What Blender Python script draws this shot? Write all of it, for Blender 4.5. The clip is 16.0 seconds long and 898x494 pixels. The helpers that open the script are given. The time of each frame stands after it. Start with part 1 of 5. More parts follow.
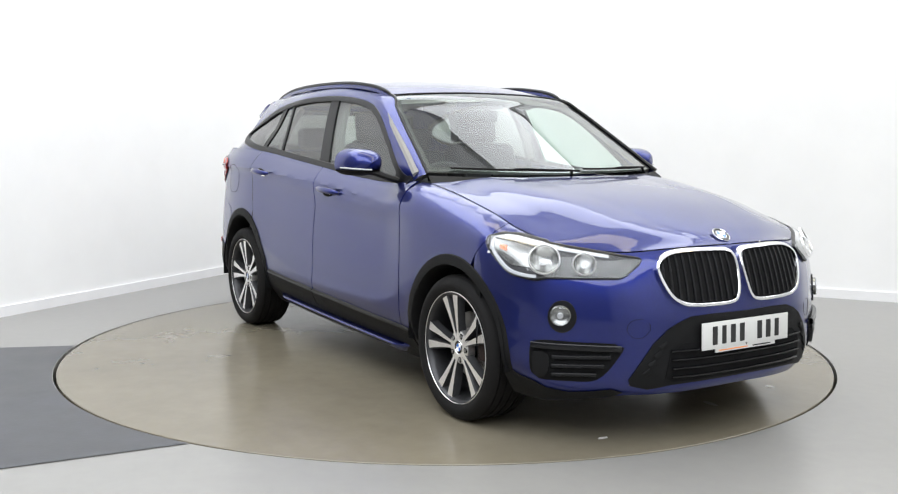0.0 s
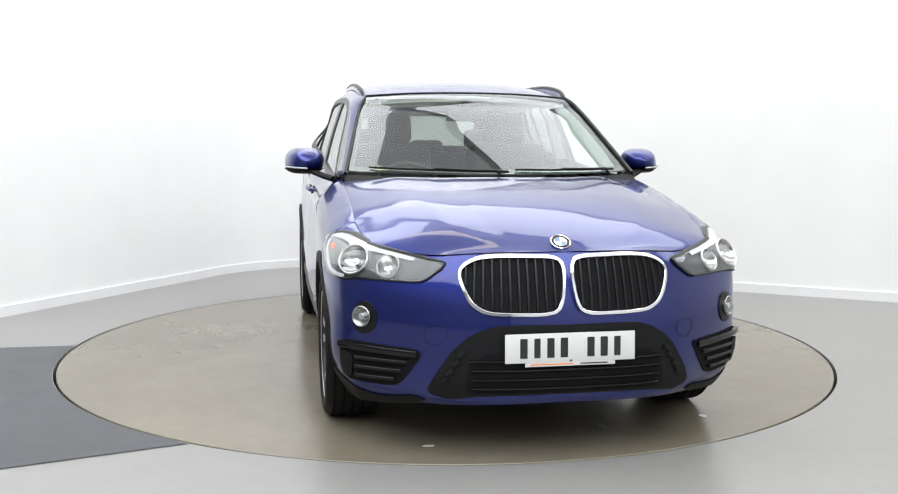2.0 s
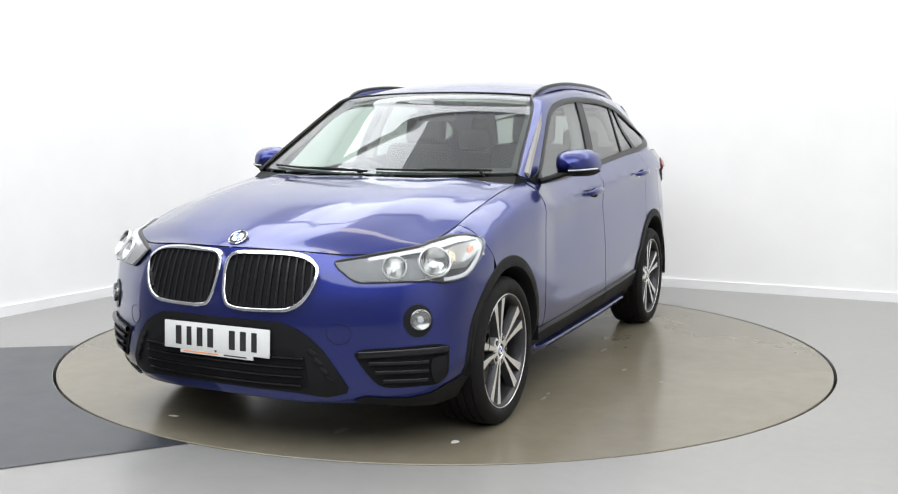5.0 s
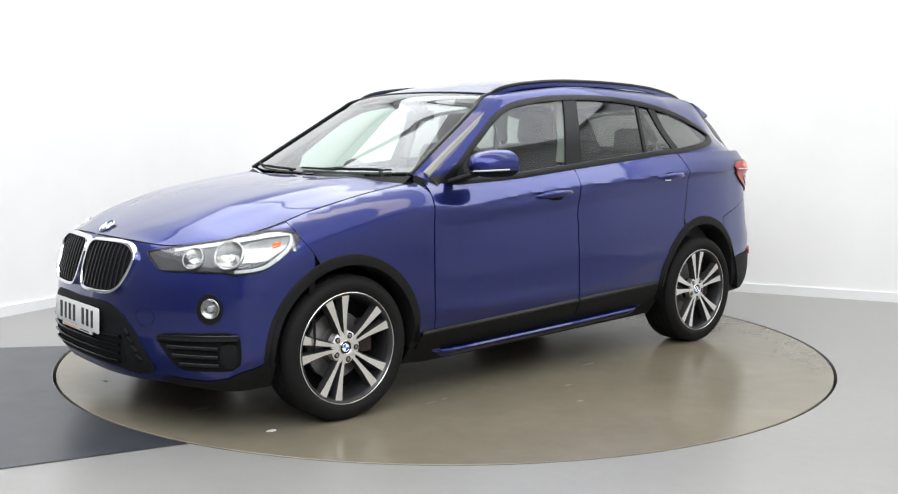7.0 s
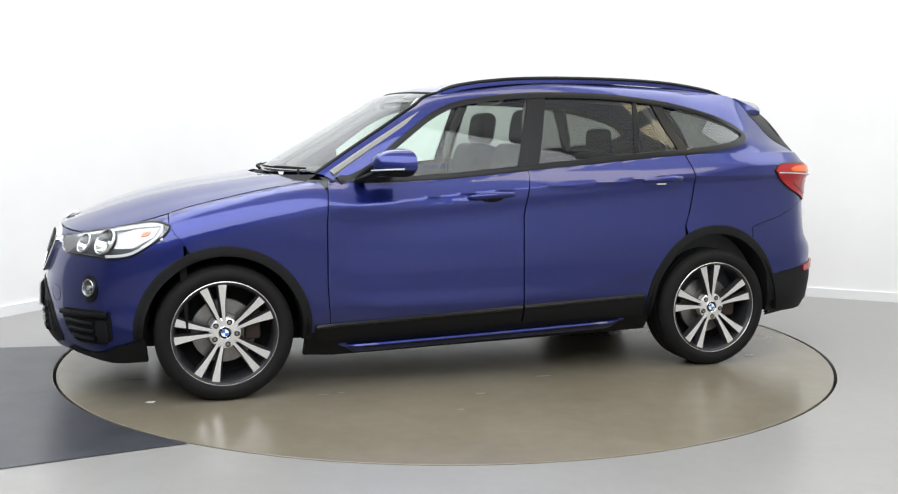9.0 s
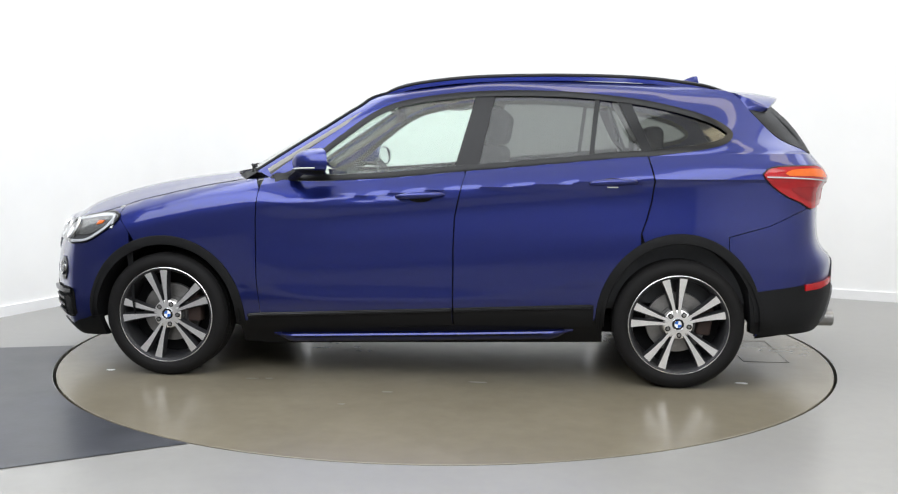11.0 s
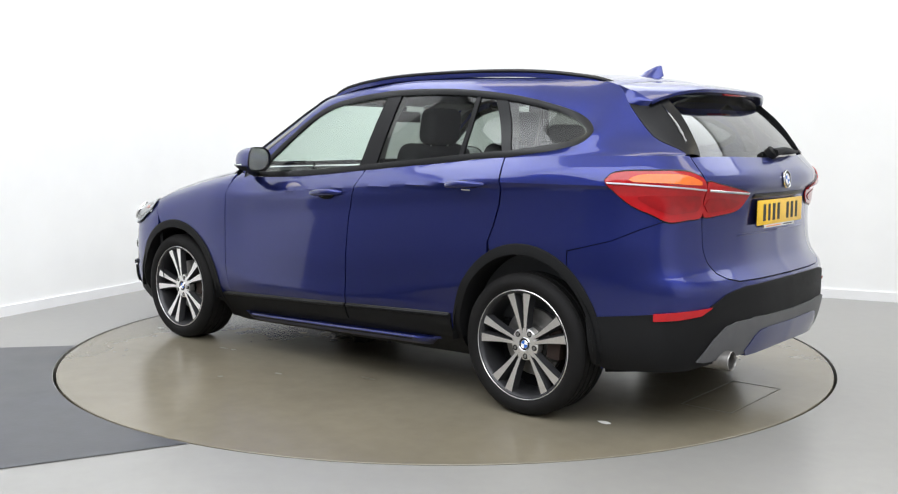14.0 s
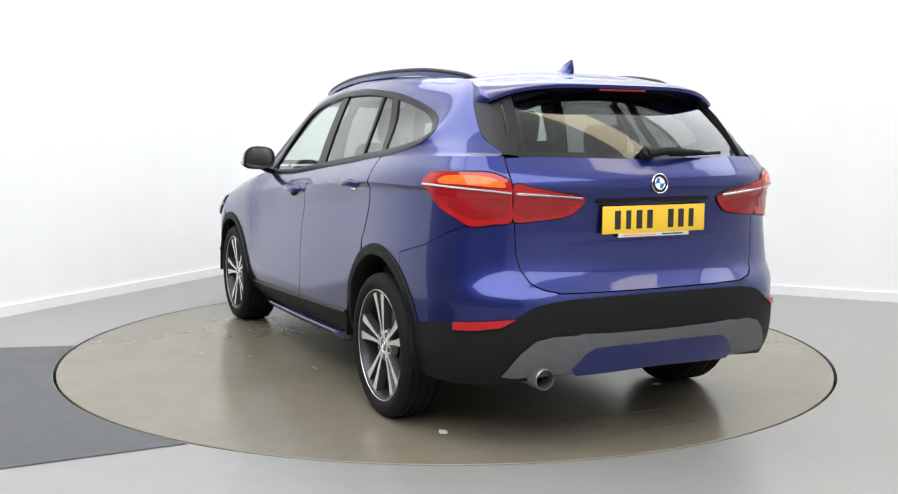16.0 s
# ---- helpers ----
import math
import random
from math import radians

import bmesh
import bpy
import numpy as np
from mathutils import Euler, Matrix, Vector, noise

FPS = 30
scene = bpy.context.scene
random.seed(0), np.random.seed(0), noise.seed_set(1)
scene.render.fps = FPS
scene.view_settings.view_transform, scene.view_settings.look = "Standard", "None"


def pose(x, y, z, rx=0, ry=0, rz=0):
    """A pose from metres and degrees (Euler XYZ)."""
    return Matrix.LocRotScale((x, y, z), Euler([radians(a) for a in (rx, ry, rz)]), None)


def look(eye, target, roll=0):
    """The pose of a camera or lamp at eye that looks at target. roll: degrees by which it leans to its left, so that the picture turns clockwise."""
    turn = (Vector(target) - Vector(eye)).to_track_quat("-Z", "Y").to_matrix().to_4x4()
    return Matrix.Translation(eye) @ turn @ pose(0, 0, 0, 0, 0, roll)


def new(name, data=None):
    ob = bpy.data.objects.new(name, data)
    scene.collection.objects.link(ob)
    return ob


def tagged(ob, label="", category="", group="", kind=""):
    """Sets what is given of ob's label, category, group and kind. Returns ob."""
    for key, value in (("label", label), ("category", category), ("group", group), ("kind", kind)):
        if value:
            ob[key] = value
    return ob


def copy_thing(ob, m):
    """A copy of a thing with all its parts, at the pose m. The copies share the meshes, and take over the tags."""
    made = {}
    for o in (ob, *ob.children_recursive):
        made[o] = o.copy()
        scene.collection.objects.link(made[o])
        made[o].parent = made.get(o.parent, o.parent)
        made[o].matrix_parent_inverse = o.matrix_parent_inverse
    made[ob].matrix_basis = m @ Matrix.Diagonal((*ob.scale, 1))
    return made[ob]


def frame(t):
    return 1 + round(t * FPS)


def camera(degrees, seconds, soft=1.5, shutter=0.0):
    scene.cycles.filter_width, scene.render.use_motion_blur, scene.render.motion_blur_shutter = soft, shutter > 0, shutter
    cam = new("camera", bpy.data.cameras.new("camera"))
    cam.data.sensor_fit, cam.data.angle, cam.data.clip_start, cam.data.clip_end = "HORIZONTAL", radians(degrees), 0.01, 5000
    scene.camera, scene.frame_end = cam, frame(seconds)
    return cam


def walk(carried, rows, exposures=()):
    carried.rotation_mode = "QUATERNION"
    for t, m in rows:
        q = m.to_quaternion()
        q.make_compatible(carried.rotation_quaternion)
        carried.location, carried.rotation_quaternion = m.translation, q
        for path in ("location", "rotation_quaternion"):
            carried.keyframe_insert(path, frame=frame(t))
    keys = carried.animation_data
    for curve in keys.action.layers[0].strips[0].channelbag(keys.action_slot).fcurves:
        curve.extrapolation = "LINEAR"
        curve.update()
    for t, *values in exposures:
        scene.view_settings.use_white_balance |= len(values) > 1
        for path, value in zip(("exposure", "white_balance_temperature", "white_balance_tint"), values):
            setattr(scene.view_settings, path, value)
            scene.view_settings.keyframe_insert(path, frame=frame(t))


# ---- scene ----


cam = camera(49.82, 16.0, soft=1.2)
EYE = pose(0, -5.875, 1.254, 83.67, -0.219, -0.158)
walk(cam, [(0.0, EYE), (16.0, EYE)])

# ---- light ----
world = bpy.data.worlds.new("studio_air")
scene.world = world
world.use_nodes = True
world.node_tree.nodes["Background"].inputs[0].default_value = (0.9, 0.95, 1.0, 1)
world.node_tree.nodes["Background"].inputs[1].default_value = 0.05
scene.view_settings.exposure = 0.0


def softbox(name, x, y, z, sx, sy, watts, color, target=None, turn=0.0):
    lamp = bpy.data.lights.new(name, "AREA")
    lamp.shape, lamp.size, lamp.size_y, lamp.energy, lamp.color = "RECTANGLE", sx, sy, watts, color
    ob = new(name, lamp)
    ob.matrix_world = look((x, y, z), target) if target else pose(x, y, z, 0, 0, turn)
    return ob


# luminous ceiling bays: along the two white walls, before the turntable, and a warmer strip over it
COOL, WARM = (0.925, 0.96, 1.0), (1.0, 0.86, 0.52)
# the 75 W one at a=3.8 is an added fill that evens out reflections
for name, a, b, along, across, watts, color in (("ceiling_bay", 1.05, 5.25, 9.6, 1.9, 180, COOL), ("ceiling_bay", 4.25, 1.05, 1.9, 4.2, 75, COOL),
                                                ("ceiling_bay", 8.75, 5.25, 9.6, 6.3, 765, COOL), ("ceiling_fill", 3.8, 5.25, 9.6, 3.4, 75, COOL),
                                                ("warm_ceiling_strip", 3.25, 5.25, 6.6, 0.6, 48, WARM)):
    c = Vector((-1.60, 4.06)) + Vector((-0.431, -0.902)) * a + Vector((0.902, -0.431)) * b
    softbox(name, c.x, c.y, 4.25 + (0.03 if name == "ceiling_fill" else 0.0), along, across, watts, color, None, -25.54)

# ---- materials ----


def material(name, color, rough=0.5, metal=0.0, coat=0.0, spec=0.5, var=0.0, scale=8.0, bump=0.0, bscale=200.0, emit=0.0, coat_rough=0.03, var2=0.0, scale2=1.2, stretch=None):
    """Principled surface whose colour varies at two scales, with fine relief."""
    m = bpy.data.materials.new(name)
    m.use_nodes = True
    nt = m.node_tree
    b = nt.nodes["Principled BSDF"]
    b.inputs["Base Color"].default_value = (*color, 1)
    b.inputs["Roughness"].default_value = rough
    b.inputs["Metallic"].default_value = metal
    b.inputs["Coat Weight"].default_value = coat
    b.inputs["Coat Roughness"].default_value = coat_rough
    b.inputs["Specular IOR Level"].default_value = spec
    if emit:
        b.inputs["Emission Color"].default_value = (*color, 1)
        b.inputs["Emission Strength"].default_value = emit
    co = nt.nodes.new("ShaderNodeTexCoord").outputs["Object"]
    if stretch:
        mp = nt.nodes.new("ShaderNodeMapping")
        mp.inputs["Scale"].default_value = stretch
        nt.links.new(co, mp.inputs["Vector"])
        co = mp.outputs["Vector"]
    prev = None
    for amount, sc in ((var, scale), (var2, scale2)):
        if not amount:
            continue
        n = nt.nodes.new("ShaderNodeTexNoise")
        n.inputs["Scale"].default_value = sc
        n.inputs["Detail"].default_value = 6
        n.inputs["Roughness"].default_value = 0.6
        nt.links.new(co, n.inputs["Vector"])
        r = nt.nodes.new("ShaderNodeMapRange")
        r.inputs["From Min"].default_value, r.inputs["From Max"].default_value = 0.3, 0.7
        r.inputs["To Min"].default_value, r.inputs["To Max"].default_value = 1 - amount, 1 + amount
        nt.links.new(n.outputs["Fac"], r.inputs["Value"])
        mix = nt.nodes.new("ShaderNodeMix")
        mix.data_type, mix.blend_type = "RGBA", "MULTIPLY"
        mix.inputs["Factor"].default_value = 1
        if prev:
            nt.links.new(prev, mix.inputs["A"])
        else:
            mix.inputs["A"].default_value = (*color, 1)
        nt.links.new(r.outputs["Result"], mix.inputs["B"])
        prev = mix.outputs["Result"]
        r2 = nt.nodes.new("ShaderNodeMapRange")
        r2.inputs["From Min"].default_value, r2.inputs["From Max"].default_value = 0.3, 0.7
        r2.inputs["To Min"].default_value, r2.inputs["To Max"].default_value = max(0.02, rough * (1 - 0.4 * amount)), min(1, rough * (1 + 0.4 * amount))
        nt.links.new(n.outputs["Fac"], r2.inputs["Value"])
        nt.links.new(r2.outputs["Result"], b.inputs["Roughness"])
    if prev:
        nt.links.new(prev, b.inputs["Base Color"])
    if bump:
        n = nt.nodes.new("ShaderNodeTexNoise")
        n.inputs["Scale"].default_value = bscale
        n.inputs["Detail"].default_value = 3
        nt.links.new(co, n.inputs["Vector"])
        bp = nt.nodes.new("ShaderNodeBump")
        bp.inputs["Strength"].default_value = bump
        bp.inputs["Distance"].default_value = 0.002
        nt.links.new(n.outputs["Fac"], bp.inputs["Height"])
        nt.links.new(bp.outputs["Normal"], b.inputs["Normal"])
    return m


def glass(name, tint, gloss=1.0, rough=0.0):
    """A thin pane: what lies behind it, tinted, under a Fresnel gloss."""
    m = bpy.data.materials.new(name)
    m.use_nodes = True
    nt = m.node_tree
    nt.nodes.remove(nt.nodes["Principled BSDF"])
    tr = nt.nodes.new("ShaderNodeBsdfTransparent")
    tr.inputs["Color"].default_value = (*tint, 1)
    gl = nt.nodes.new("ShaderNodeBsdfGlossy")
    gl.inputs["Roughness"].default_value = rough
    gl.inputs["Color"].default_value = (gloss, gloss, gloss, 1)
    lw = nt.nodes.new("ShaderNodeLayerWeight")
    lw.inputs["Blend"].default_value = 0.5
    pw = nt.nodes.new("ShaderNodeMath")
    pw.operation = "POWER"
    pw.inputs[1].default_value = 3.2
    nt.links.new(lw.outputs["Facing"], pw.inputs[0])
    fr = nt.nodes.new("ShaderNodeMath")
    fr.operation = "MULTIPLY_ADD"
    fr.inputs[1].default_value, fr.inputs[2].default_value = 0.85, 0.042
    nt.links.new(pw.outputs[0], fr.inputs[0])
    mx = nt.nodes.new("ShaderNodeMixShader")
    nt.links.new(fr.outputs[0], mx.inputs[0])
    nt.links.new(tr.outputs[0], mx.inputs[1])
    nt.links.new(gl.outputs[0], mx.inputs[2])
    nt.links.new(mx.outputs[0], nt.nodes["Material Output"].inputs[0])
    return m


def paint_material():
    """Blue metallic lacquer: fine flakes under a clear coat."""
    m = material("blue_metallic_paint", (0.018, 0.032, 0.20), rough=0.34, metal=0.85, coat=1.0, coat_rough=0.05)
    nt = m.node_tree
    b = nt.nodes["Principled BSDF"]
    co = nt.nodes.new("ShaderNodeTexCoord").outputs["Object"]
    v = nt.nodes.new("ShaderNodeTexVoronoi")
    v.inputs["Scale"].default_value = 900
    nt.links.new(co, v.inputs["Vector"])
    r = nt.nodes.new("ShaderNodeValToRGB")
    r.color_ramp.elements[0].color = (0.0045, 0.0096, 0.098, 1)
    r.color_ramp.elements[1].color = (0.0135, 0.0255, 0.205, 1)
    nt.links.new(v.outputs["Color"], r.inputs["Fac"])
    nt.links.new(r.outputs["Color"], b.inputs["Base Color"])
    n = nt.nodes.new("ShaderNodeTexNoise")
    n.inputs["Scale"].default_value = 350
    nt.links.new(co, n.inputs["Vector"])
    bp = nt.nodes.new("ShaderNodeBump")
    bp.inputs["Strength"].default_value = 0.02
    bp.inputs["Distance"].default_value = 0.001
    nt.links.new(n.outputs["Fac"], bp.inputs["Height"])
    nt.links.new(bp.outputs["Normal"], b.inputs["Normal"])
    return m


PAINT = paint_material()
PLASTIC = material("black_grained_plastic", (0.0065, 0.0065, 0.007), 0.6, spec=0.2, var=0.15, scale=30, bump=0.25, bscale=900)
TRIM = material("satin_black_trim", (0.006, 0.006, 0.007), 0.30, spec=0.28, var=0.1, scale=20)
GLOSSBLACK = material("gloss_black", (0.004, 0.004, 0.005), 0.18, spec=0.4, var=0.1)
# near black for liners and underbody, and where shade is put into colour
DARK = material("black_parts_and_painted_shade", (0.004, 0.004, 0.0045), 0.8, spec=0.2, var=0.3, scale=10)
CHROME = material("polished_chrome", (0.82, 0.82, 0.84), 0.10, metal=1.0, var=0.03)
MIRRORBOWL = material("vapour_coated_reflector", (0.30, 0.30, 0.292), 0.24, metal=1.0, var=0.15, scale=90)
BOWL = material("polished_reflector", (0.50, 0.50, 0.485), 0.13, metal=1.0, var=0.08, scale=60)
SATIN = material("satin_silver", (0.72, 0.72, 0.73), 0.30, metal=0.9, var=0.05, scale=40)
SKID = material("grey_painted_plastic", (0.09, 0.09, 0.094), 0.5, var=0.1, scale=25, bump=0.1)
ALLOY = material("machined_alloy", (0.88, 0.86, 0.84), 0.30, metal=0.9, var=0.06, scale=60, bump=0.05, bscale=500)
ALLOYGREY = material("grey_lacquered_alloy", (0.05, 0.05, 0.053), 0.38, metal=0.6, var=0.1, scale=30)
RUBBER = material("tyre_rubber", (0.0065, 0.006, 0.006), 0.72, spec=0.22, var=0.25, scale=14, bump=0.3, bscale=400)
STEEL = material("brake_disc_steel", (0.27, 0.26, 0.25), 0.4, metal=0.8, var=0.15, scale=30)
RUST = material("rusty_brake_casting", (0.035, 0.02, 0.016), 0.8, var=0.4, scale=20)
CLEAR = glass("clear_lamp_glass", (0.96, 0.97, 0.98))
WINDOW = glass("green_tinted_window_glass", (0.80, 0.90, 0.84))
PRIVACY = glass("dark_privacy_glass", (0.36, 0.38, 0.36))
RED = material("red_lamp_lens", (0.38, 0.004, 0.007), 0.10, coat=0.2, var=0.12, scale=26)
REDDARK = material("deep_red_lamp_lens", (0.27, 0.003, 0.005), 0.12, coat=0.2, var=0.15, scale=26)
AMBER = material("amber_lamp_lens", (0.74, 0.14, 0.012), 0.12, coat=0.2, var=0.1, scale=30)
LAMPGREY = material("grey_lamp_bezel", (0.050, 0.050, 0.053), 0.35, metal=0.2, var=0.08, scale=40)
LAMPWHITE = material("white_light_guide", (0.52, 0.53, 0.55), 0.25, var=0.03)
PLATEWHITE = material("white_plate", (0.64, 0.64, 0.62), 0.3, var=0.02, scale=40)
PLATEYELLOW = material("yellow_plate", (0.85, 0.52, 0.03), 0.3, var=0.03, scale=40)
INK = material("black_print", (0.015, 0.015, 0.015), 0.5, var=0.05)
ORANGE = material("orange_print", (0.80, 0.28, 0.08), 0.5, var=0.05)
BADGEBLUE = material("badge_blue", (0.02, 0.13, 0.52), 0.25, coat=1.0, var=0.02)
BADGEWHITE = material("badge_white", (0.85, 0.86, 0.88), 0.25, coat=1.0, var=0.02)
CLOTH = material("black_seat_cloth", (0.028, 0.028, 0.031), 0.9, var=0.2, scale=60, bump=0.4, bscale=700)
DASH = material("dark_dashboard", (0.030, 0.031, 0.033), 0.6, var=0.12, scale=30, bump=0.2, bscale=600)
LINING = material("pale_roof_lining", (0.27, 0.265, 0.25), 0.9, var=0.06, scale=50)
WALL = material("white_wall_paint", (0.84, 0.84, 0.84), 0.7, var=0.015, scale=3, var2=0.015, scale2=0.5, bump=0.05, bscale=120)
PALEWALL = material("pale_grey_wall_paint", (0.60, 0.60, 0.60), 0.75, var=0.03, scale=3, bump=0.05, bscale=120)
GREYWALL = material("grey_wall_paint", (0.18, 0.18, 0.185), 0.75, var=0.03, scale=3, bump=0.05, bscale=120)
SKIRT = material("white_gloss_skirting", (0.82, 0.82, 0.83), 0.35, var=0.02, scale=5)
CEIL = material("white_ceiling_paint", (0.80, 0.80, 0.79), 0.8, var=0.02, scale=2)
FLOOR = material("grey_floor_paint", (0.245, 0.240, 0.230), 0.30, var=0.03, scale=14, var2=0.06, scale2=0.8)
DISC = material("beige_grey_turntable_paint", (0.178, 0.157, 0.116), 0.22, var=0.05, scale=9, var2=0.15, scale2=0.8)
MAT = material("worn_blue_grey_floor_paint", (0.040, 0.042, 0.050), 0.32, var=0.22, scale=7, var2=0.42, scale2=1.3, bump=0.15, bscale=60)
HAIRLINE = material("grey_hairline_joint", (0.13, 0.115, 0.088), 0.6, var=0.15)
SEAM = material("dark_joint", (0.004, 0.004, 0.004), 0.9, spec=0.1, var=0.2)
STAIN = material("dark_floor_stain", (0.10, 0.085, 0.06), 0.5, var=0.3, scale=30)
FLAKE = material("white_floor_fleck", (0.7, 0.69, 0.66), 0.6, var=0.1)

# ---- mesh helpers ----


def finish(name, bm, mats, parent=None, label="", angle=35):
    """One mesh object out of a bmesh."""
    me = bpy.data.meshes.new(name)
    bm.normal_update()
    bm.to_mesh(me)
    bm.free()
    for m in mats if isinstance(mats, (list, tuple)) else (mats,):
        me.materials.append(m)
    me.shade_smooth()
    me.set_sharp_from_angle(angle=radians(angle))
    ob = new(name, me)
    if parent:
        ob.parent = parent
    if label:
        tagged(ob, label)
    return ob


def part(name, bm, mats, parent, label="", angle=35):
    return finish(name, bm, mats, parent, label, angle)


def mirrored(bm):
    """A copy of bm on the other side of the car."""
    c = bm.copy()
    for v in c.verts:
        v.co.y = -v.co.y
    bmesh.ops.reverse_faces(c, faces=c.faces)
    return c


def both(name, bm, mats, parent, label="", angle=35):
    """A part on the near side and its mirror image on the far side."""
    c = mirrored(bm)
    return part(name, bm, mats, parent, label, angle), part(name, c, mats, parent, label, angle)


def box(bm, cx, cy, cz, sx, sy, sz, bevel=0.0, seg=2, m=None):
    made = bmesh.ops.create_cube(bm, size=1.0)["verts"]
    for v in made:
        v.co = Vector((v.co.x * sx, v.co.y * sy, v.co.z * sz))
    if bevel:
        es = list({e for v in made for e in v.link_edges})
        made = bmesh.ops.bevel(bm, geom=es + made, offset=bevel, segments=seg, profile=0.5, affect="EDGES")["verts"]
    t = Matrix.Translation((cx, cy, cz)) if m is None else m
    for v in made:
        v.co = t @ v.co
    return bm


def grid_mesh(rows, closed_u=False, closed_v=False, bm=None):
    """Faces between rows of points."""
    bm = bm or bmesh.new()
    vs = [[bm.verts.new(p) for p in r] for r in rows]
    n, k = len(vs), len(vs[0])
    for i in range(n if closed_u else n - 1):
        for j in range(k if closed_v else k - 1):
            a, b, c, d = vs[i][j], vs[i][(j + 1) % k], vs[(i + 1) % n][(j + 1) % k], vs[(i + 1) % n][j]
            try:
                bm.faces.new((a, b, c, d))
            except ValueError:
                pass
    return bm


def outward(bm, away=(0, 0, 0.7)):
    """Turns the faces of an open sheet away from a point."""
    bm.normal_update()
    s = sum(f.normal.dot(f.calc_center_median() - Vector(away)) * f.calc_area() for f in bm.faces)
    if s < 0:
        bmesh.ops.reverse_faces(bm, faces=bm.faces)
    return bm


def lathe(profile, n=48, axis="y", bm=None):
    """Turns (radius, along) pairs about an axis."""
    rows = []
    for i in range(n):
        a = 2 * math.pi * i / n
        if axis == "y":
            rows.append([(r * math.cos(a), h, r * math.sin(a)) for r, h in profile])
        elif axis == "x":
            rows.append([(h, r * math.cos(a), r * math.sin(a)) for r, h in profile])
        else:
            rows.append([(r * math.cos(a), r * math.sin(a), h) for r, h in profile])
    bm = grid_mesh(rows, closed_u=True, bm=bm)
    bmesh.ops.remove_doubles(bm, verts=bm.verts, dist=1e-6)
    bmesh.ops.recalc_face_normals(bm, faces=bm.faces)
    return bm


def tube(pts, radius, n=8, bm=None, flat=1.0):
    """A round or flattened bar along points."""
    bm = bm or bmesh.new()
    rows = []
    for i, p in enumerate(pts):
        a, b = Vector(pts[max(0, i - 1)]), Vector(pts[min(len(pts) - 1, i + 1)])
        d = (b - a).normalized()
        up = Vector((0, 0, 1)) if abs(d.z) < 0.9 else Vector((1, 0, 0))
        s = d.cross(up).normalized()
        w = s.cross(d)
        r = radius(i / (len(pts) - 1)) if callable(radius) else radius
        rows.append([Vector(p) + s * (r * math.cos(2 * math.pi * k / n)) + w * (r * flat * math.sin(2 * math.pi * k / n)) for k in range(n)])
    first = len(bm.verts)
    grid_mesh(rows, closed_v=True, bm=bm)
    bm.verts.ensure_lookup_table()
    for ring in (range(first, first + n), range(len(bm.verts) - n, len(bm.verts))):
        try:
            bm.faces.new([bm.verts[k] for k in ring])
        except ValueError:
            pass
    bmesh.ops.recalc_face_normals(bm, faces=bm.faces)
    return bm


def half_plane(poly, a, b, c):
    """The part of a polygon where a x + b y <= c."""
    out = []
    for i, p in enumerate(poly):
        q = poly[(i + 1) % len(poly)]
        fp, fq = a * p[0] + b * p[1] - c, a * q[0] + b * q[1] - c
        if fp <= 0:
            out.append(p)
        if (fp < 0 < fq) or (fq < 0 < fp):
            t = fp / (fp - fq)
            out.append((p[0] + (q[0] - p[0]) * t, p[1] + (q[1] - p[1]) * t))
    return out


def sheet(poly, place, step=0.03, edge=0.012):
    """A polygon in two coordinates, cut into cells, laid on a surface by place(a, b, out), with its rim folded inwards."""
    bm = bmesh.new()
    known = {}

    def vert(p):
        k = (round(p[0], 5), round(p[1], 5))
        if k not in known:
            known[k] = bm.verts.new(place(k[0], k[1], 0.0))
        return known[k]
    lo = [min(p[k] for p in poly) for k in (0, 1)]
    hi = [max(p[k] for p in poly) for k in (0, 1)]
    n = [max(1, math.ceil((hi[k] - lo[k]) / step)) for k in (0, 1)]
    d = [(hi[k] - lo[k]) / n[k] for k in (0, 1)]
    for i in range(n[0]):
        x0, x1 = lo[0] + i * d[0], lo[0] + (i + 1) * d[0]
        col = half_plane(half_plane(poly, -1, 0, -x0), 1, 0, x1)
        if len(col) < 3:
            continue
        for j in range(n[1]):
            y0, y1 = lo[1] + j * d[1], lo[1] + (j + 1) * d[1]
            cell = half_plane(half_plane(col, 0, -1, -y0), 0, 1, y1)
            vs = []
            for p in cell:
                v = vert(p)
                if v not in vs:
                    vs.append(v)
            if len(vs) > 2:
                try:
                    bm.faces.new(vs)
                except ValueError:
                    pass
    for v in [v for v in bm.verts if not v.link_faces]:
        bm.verts.remove(v)
    bm.normal_update()
    outward(bm)
    if edge:
        where = {v: k for k, v in known.items() if v.is_valid}
        deep = {}
        for e in [e for e in bm.edges if e.is_boundary]:
            f = e.link_faces[0]
            a, b = e.verts
            for l in f.loops:
                if l.edge == e:
                    a, b = l.vert, l.link_loop_next.vert
            for v in (a, b):
                if v not in deep:
                    deep[v] = bm.verts.new(place(*where[v], -edge))
            try:
                bm.faces.new((b, a, deep[a], deep[b]))
            except ValueError:
                pass
    return bm


